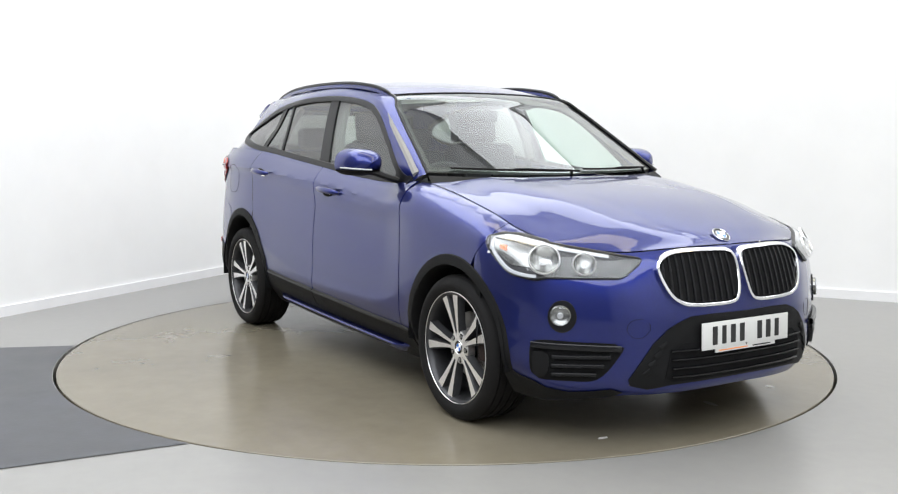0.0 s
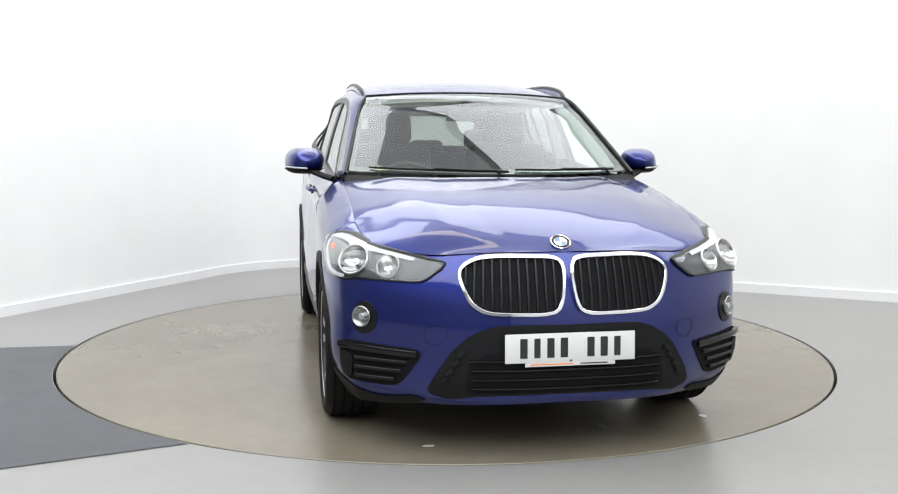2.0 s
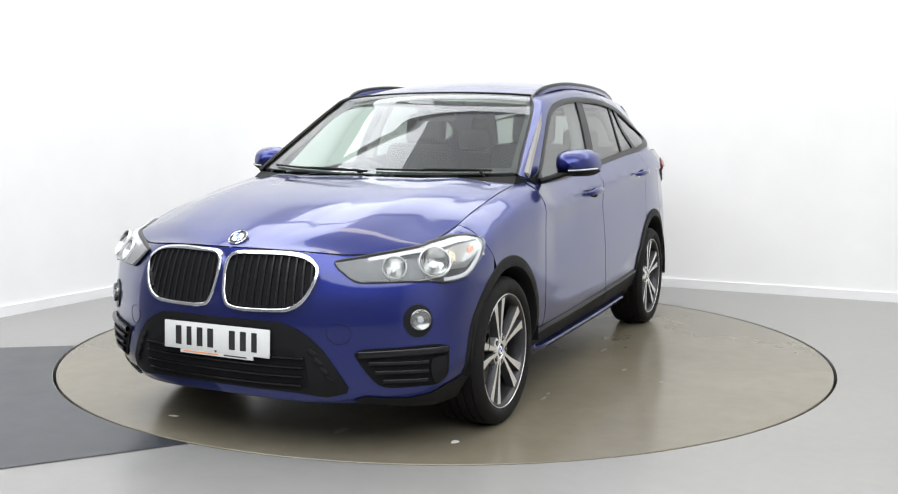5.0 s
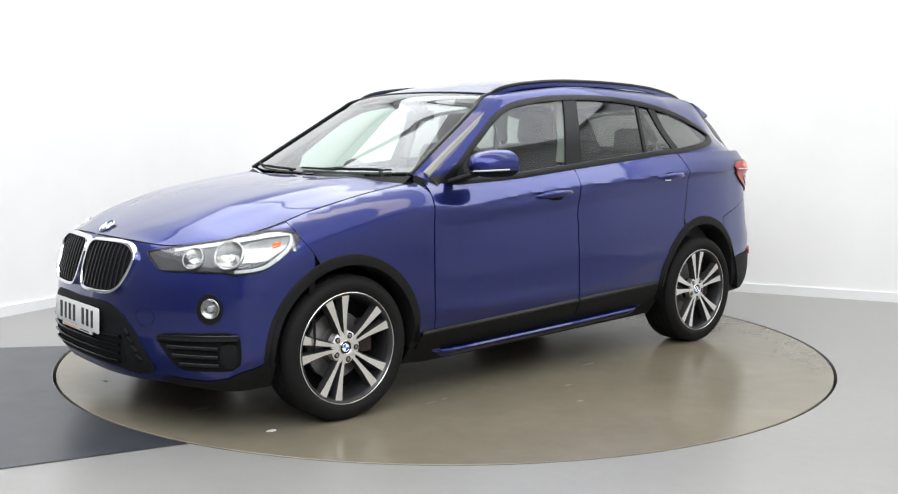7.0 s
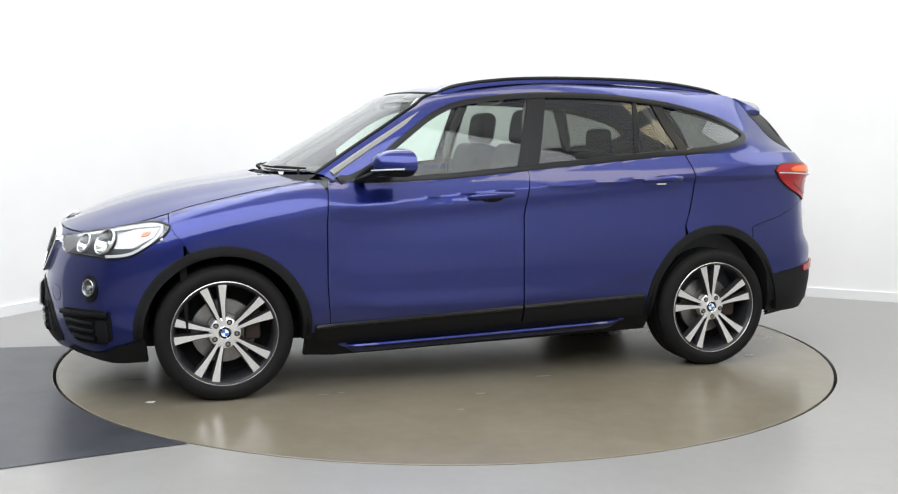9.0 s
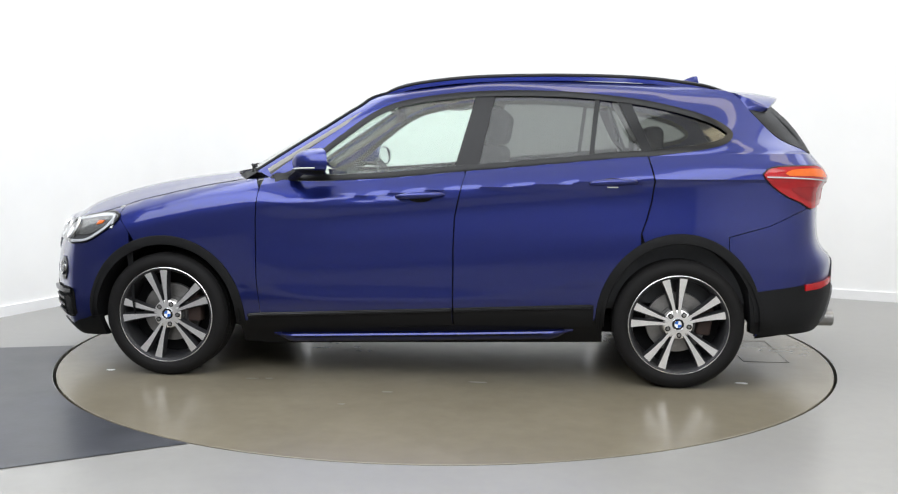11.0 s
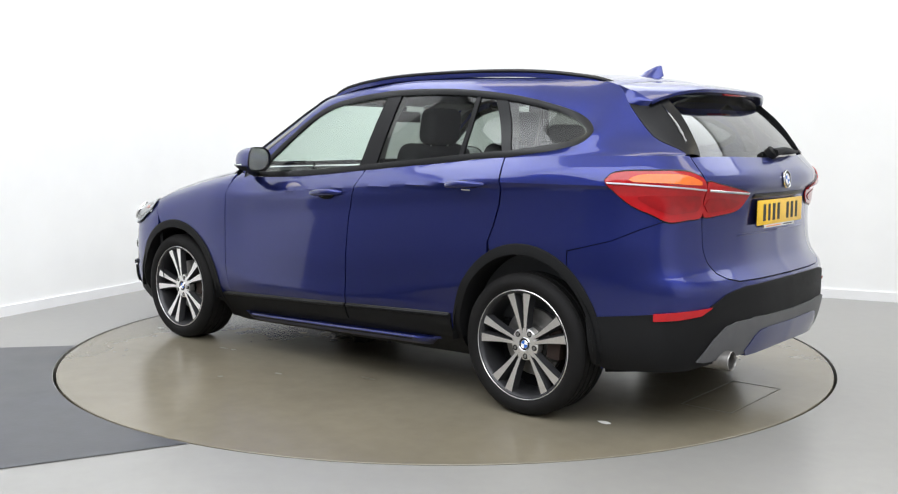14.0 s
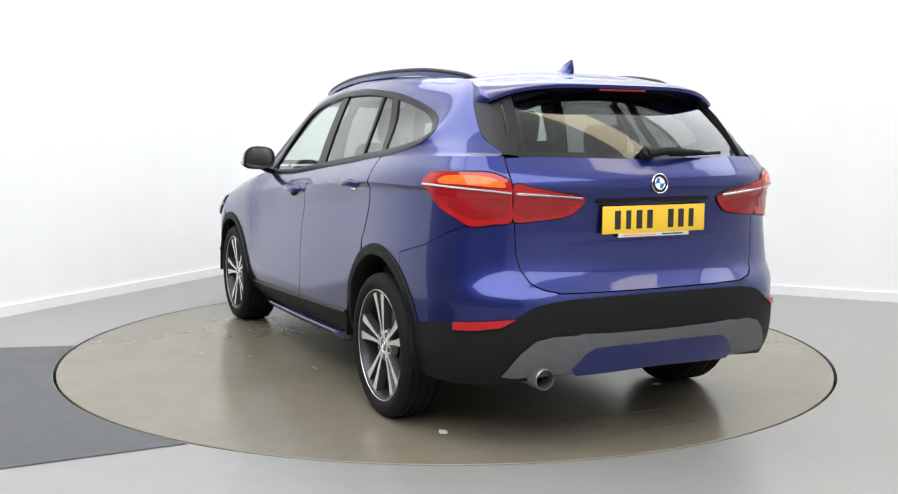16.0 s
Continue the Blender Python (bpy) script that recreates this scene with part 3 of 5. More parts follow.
# greenhouse frame: window line (x, z) on the skin against the edges of windscreen, roof and tailgate
DLO = [(0.785, 1.050), (0.62, 1.120), (0.434, 1.265), (0.24, 1.402), (0.05, 1.468), (-0.30, 1.508), (-0.70, 1.508), (-1.04, 1.478), (-1.30, 1.432), (-1.51, 1.372), (-1.61, 1.302), (-1.575, 1.245), (-1.46, 1.212), (-1.32, 1.192), (-1.17, 1.174)]
EDGE = [(0.865, 0.760, 1.085), (0.70, 0.722, 1.192), (0.505, 0.680, 1.315), (0.335, 0.638, 1.423), (0.19, 0.594, 1.497), (-0.30, 0.600, 1.560), (-0.70, 0.600, 1.563), (-1.10, 0.588, 1.550), (-1.45, 0.568, 1.526), (-1.62, 0.572, 1.500), (-1.71, 0.612, 1.400), (-1.84, 0.640, 1.270), (-1.985, 0.640, 1.190), skin(u_of_x(-1.62), TOP(-1.62), 0.0), skin(u_of_x(-1.19), TOP(-1.19) - 0.001, 0.0)]
SEGS = 8


def both_curves():
    inner, outer = [], []
    for line, out in ((DLO, inner), (EDGE, outer)):
        q = [tuple(2 * a - b for a, b in zip(line[0], line[1]))] + line + [tuple(2 * a - b for a, b in zip(line[-1], line[-2]))]
        for i in range(1, len(q) - 2):
            for j in range(SEGS):
                t = j / SEGS
                out.append(tuple(0.5 * (2 * b + (c - a) * t + (2 * a - 5 * b + 4 * c - d) * t * t + (3 * b - a - 3 * c + d) * t ** 3) for a, b, c, d in zip(*q[i - 1:i + 3])))
        out.append(line[-1])
    return inner, outer


INNER, OUTER = both_curves()
# the foot of the rear pillar runs on under the top edge of the rear quarter
for k in range(12 * SEGS, 14 * SEGS + 1):
    q = 4.945 + (u_of_x(-1.19) - 4.945) * (k - 12 * SEGS) / (2 * SEGS)
    OUTER[k] = skin(q, top_at(q) - 0.02 * smooth(12 * SEGS, 12 * SEGS + 3, k), -0.0012)


def side_frame():
    rows = []
    for (x, z), e in zip(INNER, OUTER):
        a, b = Vector(skin(ux(x), z, 0.0)), Vector(e)
        row = []
        k = len(rows)
        follow = smooth(9.2 * SEGS, 10.6 * SEGS, k)
        ua = ux(x)
        ub = min((3.9 + 0.01 * q for q in range(116)), key=lambda q: (Vector(skin(q, e[2], 0.0)) - b).length) if follow else 0.0
        rest = b - Vector(skin(ub, e[2], 0.0)) if follow else None
        for j in range(9):
            t = j / 8
            p = a.lerp(b, t)
            # a soft outward bow across the pillar
            p += Vector((0.0, 0.55, 0.6)) * (0.10 * min(0.16, (b - a).length) * 4 * t * (1 - t))
            if follow:
                q = Vector(skin(ua + (ub - ua) * t, z + (e[2] - z) * t, 0.0)) + rest * t
                p = p.lerp(q, follow)
            row.append(p)
        rows.append(row)
    bm = outward(grid_mesh(rows), (-0.4, 0, 0.9))
    inner = [v for v in bm.verts if not v.is_boundary]
    for _ in range(5):
        bmesh.ops.smooth_vert(bm, verts=inner, factor=0.5, use_axis_x=True, use_axis_y=True, use_axis_z=True)
    for _ in range(30):
        bmesh.ops.smooth_vert(bm, verts=[v for v in inner if v.co.x < -1.25], factor=0.5, use_axis_x=True, use_axis_y=True, use_axis_z=True)
    both("side_frame", bm, PAINT, car)


side_frame()
I_WS = 4 * SEGS      # where the windscreen edge turns into the roof edge
I_ROOF = 9 * SEGS    # where the roof ends at the spoiler


def cross_rows(i0, i1, bow, crown, n=24, inside=0.0, lift=0.0):
    """Rows across the car between the edge curve and its mirror image."""
    rows = []
    for i in range(i0, i1 + 1):
        e = OUTER[i]
        t = (i - i0) / max(1, i1 - i0)
        row = []
        for j in range(-n, n + 1):
            s = j / n
            row.append((e[0] + bow(t) * (1 - s * s), s * (e[1] - inside), e[2] + crown(t) * (1 - abs(s) ** 2.4) + lift))
        rows.append(row)
    return rows


WS_BOW = pch((0.0, 0.225), (0.5, 0.172), (1.0, 0.105))
WS_CROWN = pch((0.0, -0.013), (0.5, 0.0), (1.0, 0.020))
ROOF_BOW = pch((0.0, 0.105), (0.25, 0.03), (0.5, 0.0), (1.0, -0.02))
ROOF_CROWN = pch((0.0, 0.022), (0.12, 0.042), (0.3, 0.046), (0.7, 0.046), (1.0, 0.036))
part("windscreen", outward(grid_mesh(cross_rows(1, I_WS, WS_BOW, WS_CROWN, 24, 0.012))), WINDOW, car, "green-tinted clear windscreen").visible_shadow = False
roof = part("roof", outward(grid_mesh(cross_rows(I_WS, I_ROOF, ROOF_BOW, ROOF_CROWN))), PAINT, car)
part("roof_lining", grid_mesh(cross_rows(I_WS - 2, I_ROOF, ROOF_BOW, ROOF_CROWN, 12, 0.03, -0.035)), LINING, car, "pale cloth roof lining")


def windscreen_rim():
    """Black ceramic band around the windscreen."""
    rows = cross_rows(1, I_WS, WS_BOW, WS_CROWN, 24, 0.012, 0.0)
    n = len(rows)
    bm = bmesh.new()
    for i in range(n - 1):
        for j in range(48):
            hit = j < 1 or j > 46 or i < 2 or i > n - 3 or (i > n - 6 and 20 < j < 27)
            if hit:
                q = [Vector(rows[i][j]), Vector(rows[i][j + 1]), Vector(rows[i + 1][j + 1]), Vector(rows[i + 1][j])]
                bm.faces.new([bm.verts.new(v + Vector((-0.004, 0, -0.004))) for v in q])
    bmesh.ops.remove_doubles(bm, verts=bm.verts, dist=1e-5)
    return part("windscreen_band", outward(bm), TRIM, car, "black band round the windscreen")


windscreen_rim()


def pillar_strip():
    """Black gasket along the windscreen's sides and upper edge."""
    for s in (1, -1):
        pts = [(e[0] + 0.008, s * (e[1] - 0.006), e[2] + 0.002) for e in OUTER[0:I_WS + 1]]
        part("windscreen_gasket", tube(pts, 0.009, 6), TRIM, car)
    row = cross_rows(I_WS, I_WS, lambda t: 0.105, lambda t: 0.02)[0]
    part("windscreen_gasket", tube([(x + 0.004, y, z) for x, y, z in row], 0.005, 6), TRIM, car)


pillar_strip()


def cowl():
    """Black plastic scuttle between bonnet and windscreen."""
    rows = []
    for j in range(-20, 21):
        s = j / 20
        w = [(0.868 + 0.225 * (1 - s * s), s * 0.752, 1.080 - 0.013 * (1 - abs(s) ** 2.4)), (0.945 + 0.21 * (1 - s * s), s * 0.765, 1.030 + 0.010 * (1 - abs(s) ** 2.4)), (0.83 + 0.225 * (1 - s * s), s * 0.73, 1.05)]
        rows.append([w[2], w[0], w[1]])
    part("cowl", outward(grid_mesh(rows)), PLASTIC, car, "black plastic cowl under the windscreen")


cowl()

# ---- the car: side glass and trim ----


def x_line(poly, lo, hi, keep_front):
    """Keeps a polygon's part before or behind the line from (x, z) lo to hi."""
    (xa, za), (xb, zb) = lo, hi
    a, b = (zb - za), -(xb - xa)
    c = a * xa + b * za
    return half_plane(poly, -a, -b, -c) if keep_front else half_plane(poly, a, b, c)


def shrink(poly, d):
    """A polygon drawn in by d."""
    area = sum(p[0] * q[1] - q[0] * p[1] for p, q in zip(poly, poly[1:] + poly[:1]))
    s = 1 if area > 0 else -1
    out = []
    n = len(poly)
    for i in range(n):
        a, b, c = Vector(poly[i - 1]), Vector(poly[i]), Vector(poly[(i + 1) % n])
        t = (c - a).normalized()
        out.append(tuple(b + Vector((-t.y, t.x)) * (s * d)))
    return out


def window_area():
    low = [(x, TOP(x) + 0.004) for x in [-1.17 + 1.96 * k / 40 for k in range(1, 40)]]
    return INNER[:] + low


def xz_place(out):
    cache = {}

    def f(x, z, o):
        if x not in cache:
            cache[x] = ux(x)
        return skin(cache[x], z, out + o)
    return f


def side_glass():
    area = window_area()
    inside = shrink(area, 0.024)
    bands = ((((-0.180, 1.08), (-0.295, 1.50)), None, "front_window", WINDOW),
             (((-0.87, 1.14), (-0.905, 1.49)), ((-0.305, 1.09), (-0.395, 1.50)), "rear_window", PRIVACY),
             (((-1.155, 1.165), (-1.005, 1.48)), ((-0.895, 1.14), (-0.93, 1.49)), "quarter_light", PRIVACY),
             (None, ((-1.205, 1.175), (-1.075, 1.47)), "quarter_window", PRIVACY))
    for rear, front, name, mat in bands:
        poly = inside
        if rear:
            poly = x_line(poly, rear[0], rear[1], True)
        if front:
            poly = x_line(poly, front[0], front[1], False)
        for ob in both(name, sheet(poly, xz_place(-0.010), 0.06, 0), mat, car, "clear green-tinted side window" if mat is WINDOW else "dark privacy glass side window"):
            ob.visible_shadow = False
    for rear, front, name in ((((-0.305, 1.09), (-0.395, 1.50)), ((-0.180, 1.08), (-0.295, 1.50)), "b_pillar_trim"),
                              (((-0.895, 1.14), (-0.93, 1.49)), ((-0.87, 1.14), (-0.905, 1.49)), "window_bar"),
                              (((-1.205, 1.175), (-1.075, 1.47)), ((-1.155, 1.165), (-1.005, 1.48)), "c_pillar_trim")):
        poly = x_line(x_line(shrink(area, 0.016), rear[0], rear[1], True), front[0], front[1], False)
        both(name, sheet(poly, xz_place(-0.003), 0.05, 0.012), TRIM, car)
    # corner plate at the foot of the windscreen pillar
    poly = half_plane(shrink(area, 0.010), -1, 0, -0.60)
    both("mirror_sail", sheet(poly, xz_place(-0.004), 0.05, 0.012), TRIM, car, "black corner plate behind the mirror")
    # frame round all the windows
    rim = shrink(area, 0.030)
    rows = []
    for p, q in zip(area, rim):
        m = ((p[0] + q[0]) / 2, (p[1] + q[1]) / 2)
        rows.append([skin(ux(p[0]), p[1], -0.006), skin(ux(p[0]), p[1], 0.003), skin(ux(m[0]), m[1], 0.005), skin(ux(q[0]), q[1], 0.002), skin(ux(q[0]), q[1], -0.015)])
    bm = outward(grid_mesh(rows, closed_u=True), (-0.4, 0, 1.2))
    both("window_frame", bm, TRIM, car, "satin black window surround")


side_glass()

# ---- the car: cladding ----


def cladding():
    def ring(uc, rx, rz, wx, wz, a0, a1, flat=1.0):
        rows = []
        for k in range(45):
            a = radians(a0 + (a1 - a0) * k / 44)
            ca, sa = math.cos(a), math.sin(a)
            f = lambda q: (uc + (rx + wx * q) * ca, ZW + (rz + wz * q) * sa)
            g = 1 + (flat - 1) * smooth(85, 140, math.degrees(a))
            rows.append([skin(*f(0.02), -0.15), skin(*f(0.0), 0.004), skin(*f(0.06), 0.009 * g), skin(*f(0.5), 0.011 * g), skin(*f(0.94), 0.008 * g), skin(*f(1.0), 0.001)])
        bm = grid_mesh(rows)
        return outward(bm, (plan_at(uc)[0], 0.3, ZW + 0.2))
    both("front_arch_cladding", ring(UF, 0.374, 0.374, 0.047, 0.050, -8, 184, 0.3), PLASTIC, car, "matt black wheel arch cladding")
    both("rear_arch_cladding", ring(UR, 0.372, 0.412, 0.047, 0.052, 3, 183), PLASTIC, car, "matt black wheel arch cladding")
    # wheel wells
    for uc, xc in ((UF, 1.335), (UR, -1.335)):
        rows = []
        for k in range(33):
            a = radians(-4 + 188 * k / 32)
            rows.append([(xc + 0.40 * math.cos(a), y, ZW + 0.415 * math.sin(a)) for y in (0.90, 0.78, 0.62, 0.45)])
        bm = grid_mesh(rows)
        bm.faces.new([v for v in bm.verts if abs(v.co.y - 0.45) < 1e-4])
        both("wheel_well", bm, DARK, car, "black wheel well liner")
    # door feet
    p = [(1.905, 0.335), (2.0, 0.345), (2.47, 0.368), (2.988, 0.391), (2.988, 0.30), (2.5, 0.27), (1.905, 0.25)]
    for d, ob in zip((1, -1), front_doors):
        bm = sheet(dense(p), on_skin(0.010), 0.05)
        part("door_cladding", bm if d > 0 else mirrored(bm), PLASTIC, ob, "matt black lower door cladding")
    p = [(2.998, 0.392), (3.3, 0.405), (3.71, 0.421), (3.71, 0.30), (2.998, 0.30)]
    for d, ob in zip((1, -1), rear_doors):
        bm = sheet(dense(p), on_skin(0.010), 0.05)
        part("door_cladding", bm if d > 0 else mirrored(bm), PLASTIC, ob, "matt black lower door cladding")
    p = [(1.86, 0.30), (2.0, 0.295), (3.70, 0.315), (3.75, 0.40), (3.76, 0.21), (3.3, 0.20), (2.0, 0.165), (1.86, 0.175)]
    sill = both("sill", sheet(dense(p), on_skin(0.004), 0.05, 0.05), PLASTIC, car, "black plastic sill")
    p = [(2.03, 0.182), (2.09, 0.236), (2.6, 0.256), (3.42, 0.283), (3.56, 0.236), (3.50, 0.222), (3.0, 0.206), (2.4, 0.19)]
    q = [(2.14, 0.226), (3.40, 0.268), (3.40, 0.258), (2.14, 0.214)]
    for d, ob in zip((1, -1), sill):
        rows, groove = [], []
        for k in range(41):
            t = k / 40
            u = 2.03 + 1.58 * t
            zt = 0.226 + 0.058 * t
            w = smooth(0.0, 0.06, t) * smooth(1.0, 0.93, t)
            rows.append([skin(u, zt + 0.004, 0.004), skin(u, zt - 0.002, 0.004 + 0.030 * w), skin(u, zt - 0.010, 0.004 + 0.042 * w), skin(u, zt - 0.022 * w - 0.006, 0.004 + 0.044 * w), skin(u, zt - 0.040 * w - 0.006, 0.004 + 0.034 * w), skin(u, zt - 0.052 * w - 0.006, 0.002)])
            groove.append([skin(u, zt - 0.0145, 0.008 + 0.044 * w), skin(u, zt - 0.021, 0.008 + 0.0455 * w)])
        bm = outward(grid_mesh(rows))
        part("side_skirt", bm if d > 0 else mirrored(bm), PAINT, ob, "blue painted side skirt blade")
        # the groove is not cut: a black strip on the blade paints its shade
        bm = outward(grid_mesh(groove[3:37]))
        part("groove_shade", bm if d > 0 else mirrored(bm), DARK, ob)
    for run, doors in (([(1.91, 0.336), (2.0, 0.345), (2.47, 0.368), (2.986, 0.391)], front_doors), ([(3.0, 0.392), (3.3, 0.405), (3.70, 0.421)], rear_doors)):
        for d, ob in zip((1, -1), doors):
            rows = [[skin(u, z + 0.004, 0.002), skin(u, z - 0.006, 0.014), skin(u, z - 0.015, 0.0155), skin(u, z - 0.017, 0.010)] for u, z in spline(run, 0.05)]
            bm = outward(grid_mesh(rows))
            part("cladding_edge", bm if d > 0 else mirrored(bm), TRIM, ob, "satin edge of the cladding")
    bm = bmesh.new()
    box(bm, 0.12, 0, 0.275, 3.3, 1.20, 0.10, 0.02)
    box(bm, 0.0, 0, 0.26, 1.75, 1.56, 0.10, 0.02)
    part("underbody", bm, DARK, car, "dark underbody")


cladding()

# ---- the car: nose ----
KIDNEY = [(0.018, 0.745), (0.026, 0.785), (0.055, 0.804), (0.15, 0.809), (0.27, 0.810), (0.36, 0.801), (0.415, 0.775), (0.430, 0.745), (0.412, 0.69), (0.375, 0.632), (0.325, 0.602), (0.27, 0.594), (0.18, 0.591), (0.095, 0.592), (0.05, 0.604), (0.030, 0.64), (0.021, 0.69)]
LAMP = [(0.497, 0.778), (0.58, 0.793), (0.66, 0.806), (0.84, 0.832), (1.02, 0.853), (1.12, 0.866), (1.19, 0.866), (1.226, 0.853), (1.205, 0.812), (1.13, 0.760), (1.055, 0.716), (0.98, 0.702), (0.925, 0.698), (0.885, 0.706), (0.78, 0.707), (0.66, 0.706), (0.585, 0.709), (0.54, 0.738)]


def at_skin(m_u, m_z, out=0.0):
    """A frame on the skin: z axis outwards, x axis along the skin, y axis upwards."""
    p = Vector(skin(m_u, m_z, out))
    a = (Vector(skin(m_u + 0.01, m_z, out)) - Vector(skin(m_u - 0.01, m_z, out))).normalized()
    b = (Vector(skin(m_u, m_z + 0.01, out)) - Vector(skin(m_u, m_z - 0.01, out))).normalized()
    n = a.cross(b).normalized()
    b = n.cross(a)
    return Matrix(((a.x, b.x, n.x, p.x), (a.y, b.y, n.y, p.y), (a.z, b.z, n.z, p.z), (0, 0, 0, 1)))


def disc_at(m, r, h0, h1, bm=None, n=28, dome=0.0):
    bm = bm or bmesh.new()
    prof = [(0.0, h1 + dome), (r * 0.5, h1 + dome * 0.75), (r * 0.9, h1 + dome * 0.15), (r, h1 - 0.001), (r, h0)]
    tmp = lathe(prof, n, "z")
    me = bpy.data.meshes.new("tmp")
    tmp.transform(m)
    tmp.to_mesh(me)
    tmp.free()
    bm.from_mesh(me)
    bpy.data.meshes.remove(me)
    return bm


def ring_at(m, r, w, h, n=36):
    bm = lathe([(r - w, 0.0), (r - w, h), (r - w * 0.5, h * 1.3), (r, h), (r, 0.0)], n, "z")
    bm.transform(m)
    return bm


def roundel(parent, m, r, name="badge"):
    """A plain round emblem of blue and white quarters in a chrome ring."""
    b = part(name, disc_at(m, r, 0, 0.004), GLOSSBLACK, parent, "round emblem with blue and white quarters")
    part("rim", ring_at(m @ Matrix.Translation((0, 0, 0.001)), r, r * 0.10, 0.005), CHROME, b, "chrome ring")
    part("inner_ring", ring_at(m @ Matrix.Translation((0, 0, 0.002)), r * 0.64, r * 0.07, 0.004), CHROME, b, "chrome ring")
    for k in range(4):
        bm = bmesh.new()
        vs = [bm.verts.new(m @ Vector((0, 0, 0.0056)))]
        for j in range(9):
            a = math.pi / 2 * (k + j / 8)
            vs.append(bm.verts.new(m @ Vector((r * 0.57 * math.cos(a), r * 0.57 * math.sin(a), 0.0052))))
        bm.faces.new(vs)
        part("quarter", bm, BADGEBLUE if k % 2 else BADGEWHITE, b, "blue quarter" if k % 2 else "white quarter")
    return b


def bar_on_skin(pts, out, w, depth, bm=None):
    """A raised strip of width w along points (u, z)."""
    bm = bm or bmesh.new()
    rows = []
    for i, p in enumerate(pts):
        a, b = pts[max(0, i - 1)], pts[min(len(pts) - 1, i + 1)]
        t = Vector((b[0] - a[0], b[1] - a[1])).normalized()
        nx, nz = -t.y * w / 2, t.x * w / 2
        rows.append([skin(p[0] + nx, p[1] + nz, out - depth), skin(p[0] + nx, p[1] + nz, out - 0.002), skin(p[0] + nx * 0.7, p[1] + nz * 0.7, out),
                     skin(p[0] - nx * 0.7, p[1] - nz * 0.7, out), skin(p[0] - nx, p[1] - nz, out - 0.002), skin(p[0] - nx, p[1] - nz, out - depth)])
    grid_mesh(rows, bm=bm)
    return outward(bm, (0, 0, 0.6))


def span(poly, u):
    """Lowest and highest z of a polygon at u."""
    zs = []
    for p, q in zip(poly, poly[1:] + poly[:1]):
        if (p[0] - u) * (q[0] - u) < 0:
            t = (u - p[0]) / (q[0] - p[0])
            zs.append(p[1] + (q[1] - p[1]) * t)
    return (min(zs), max(zs)) if len(zs) > 1 else None


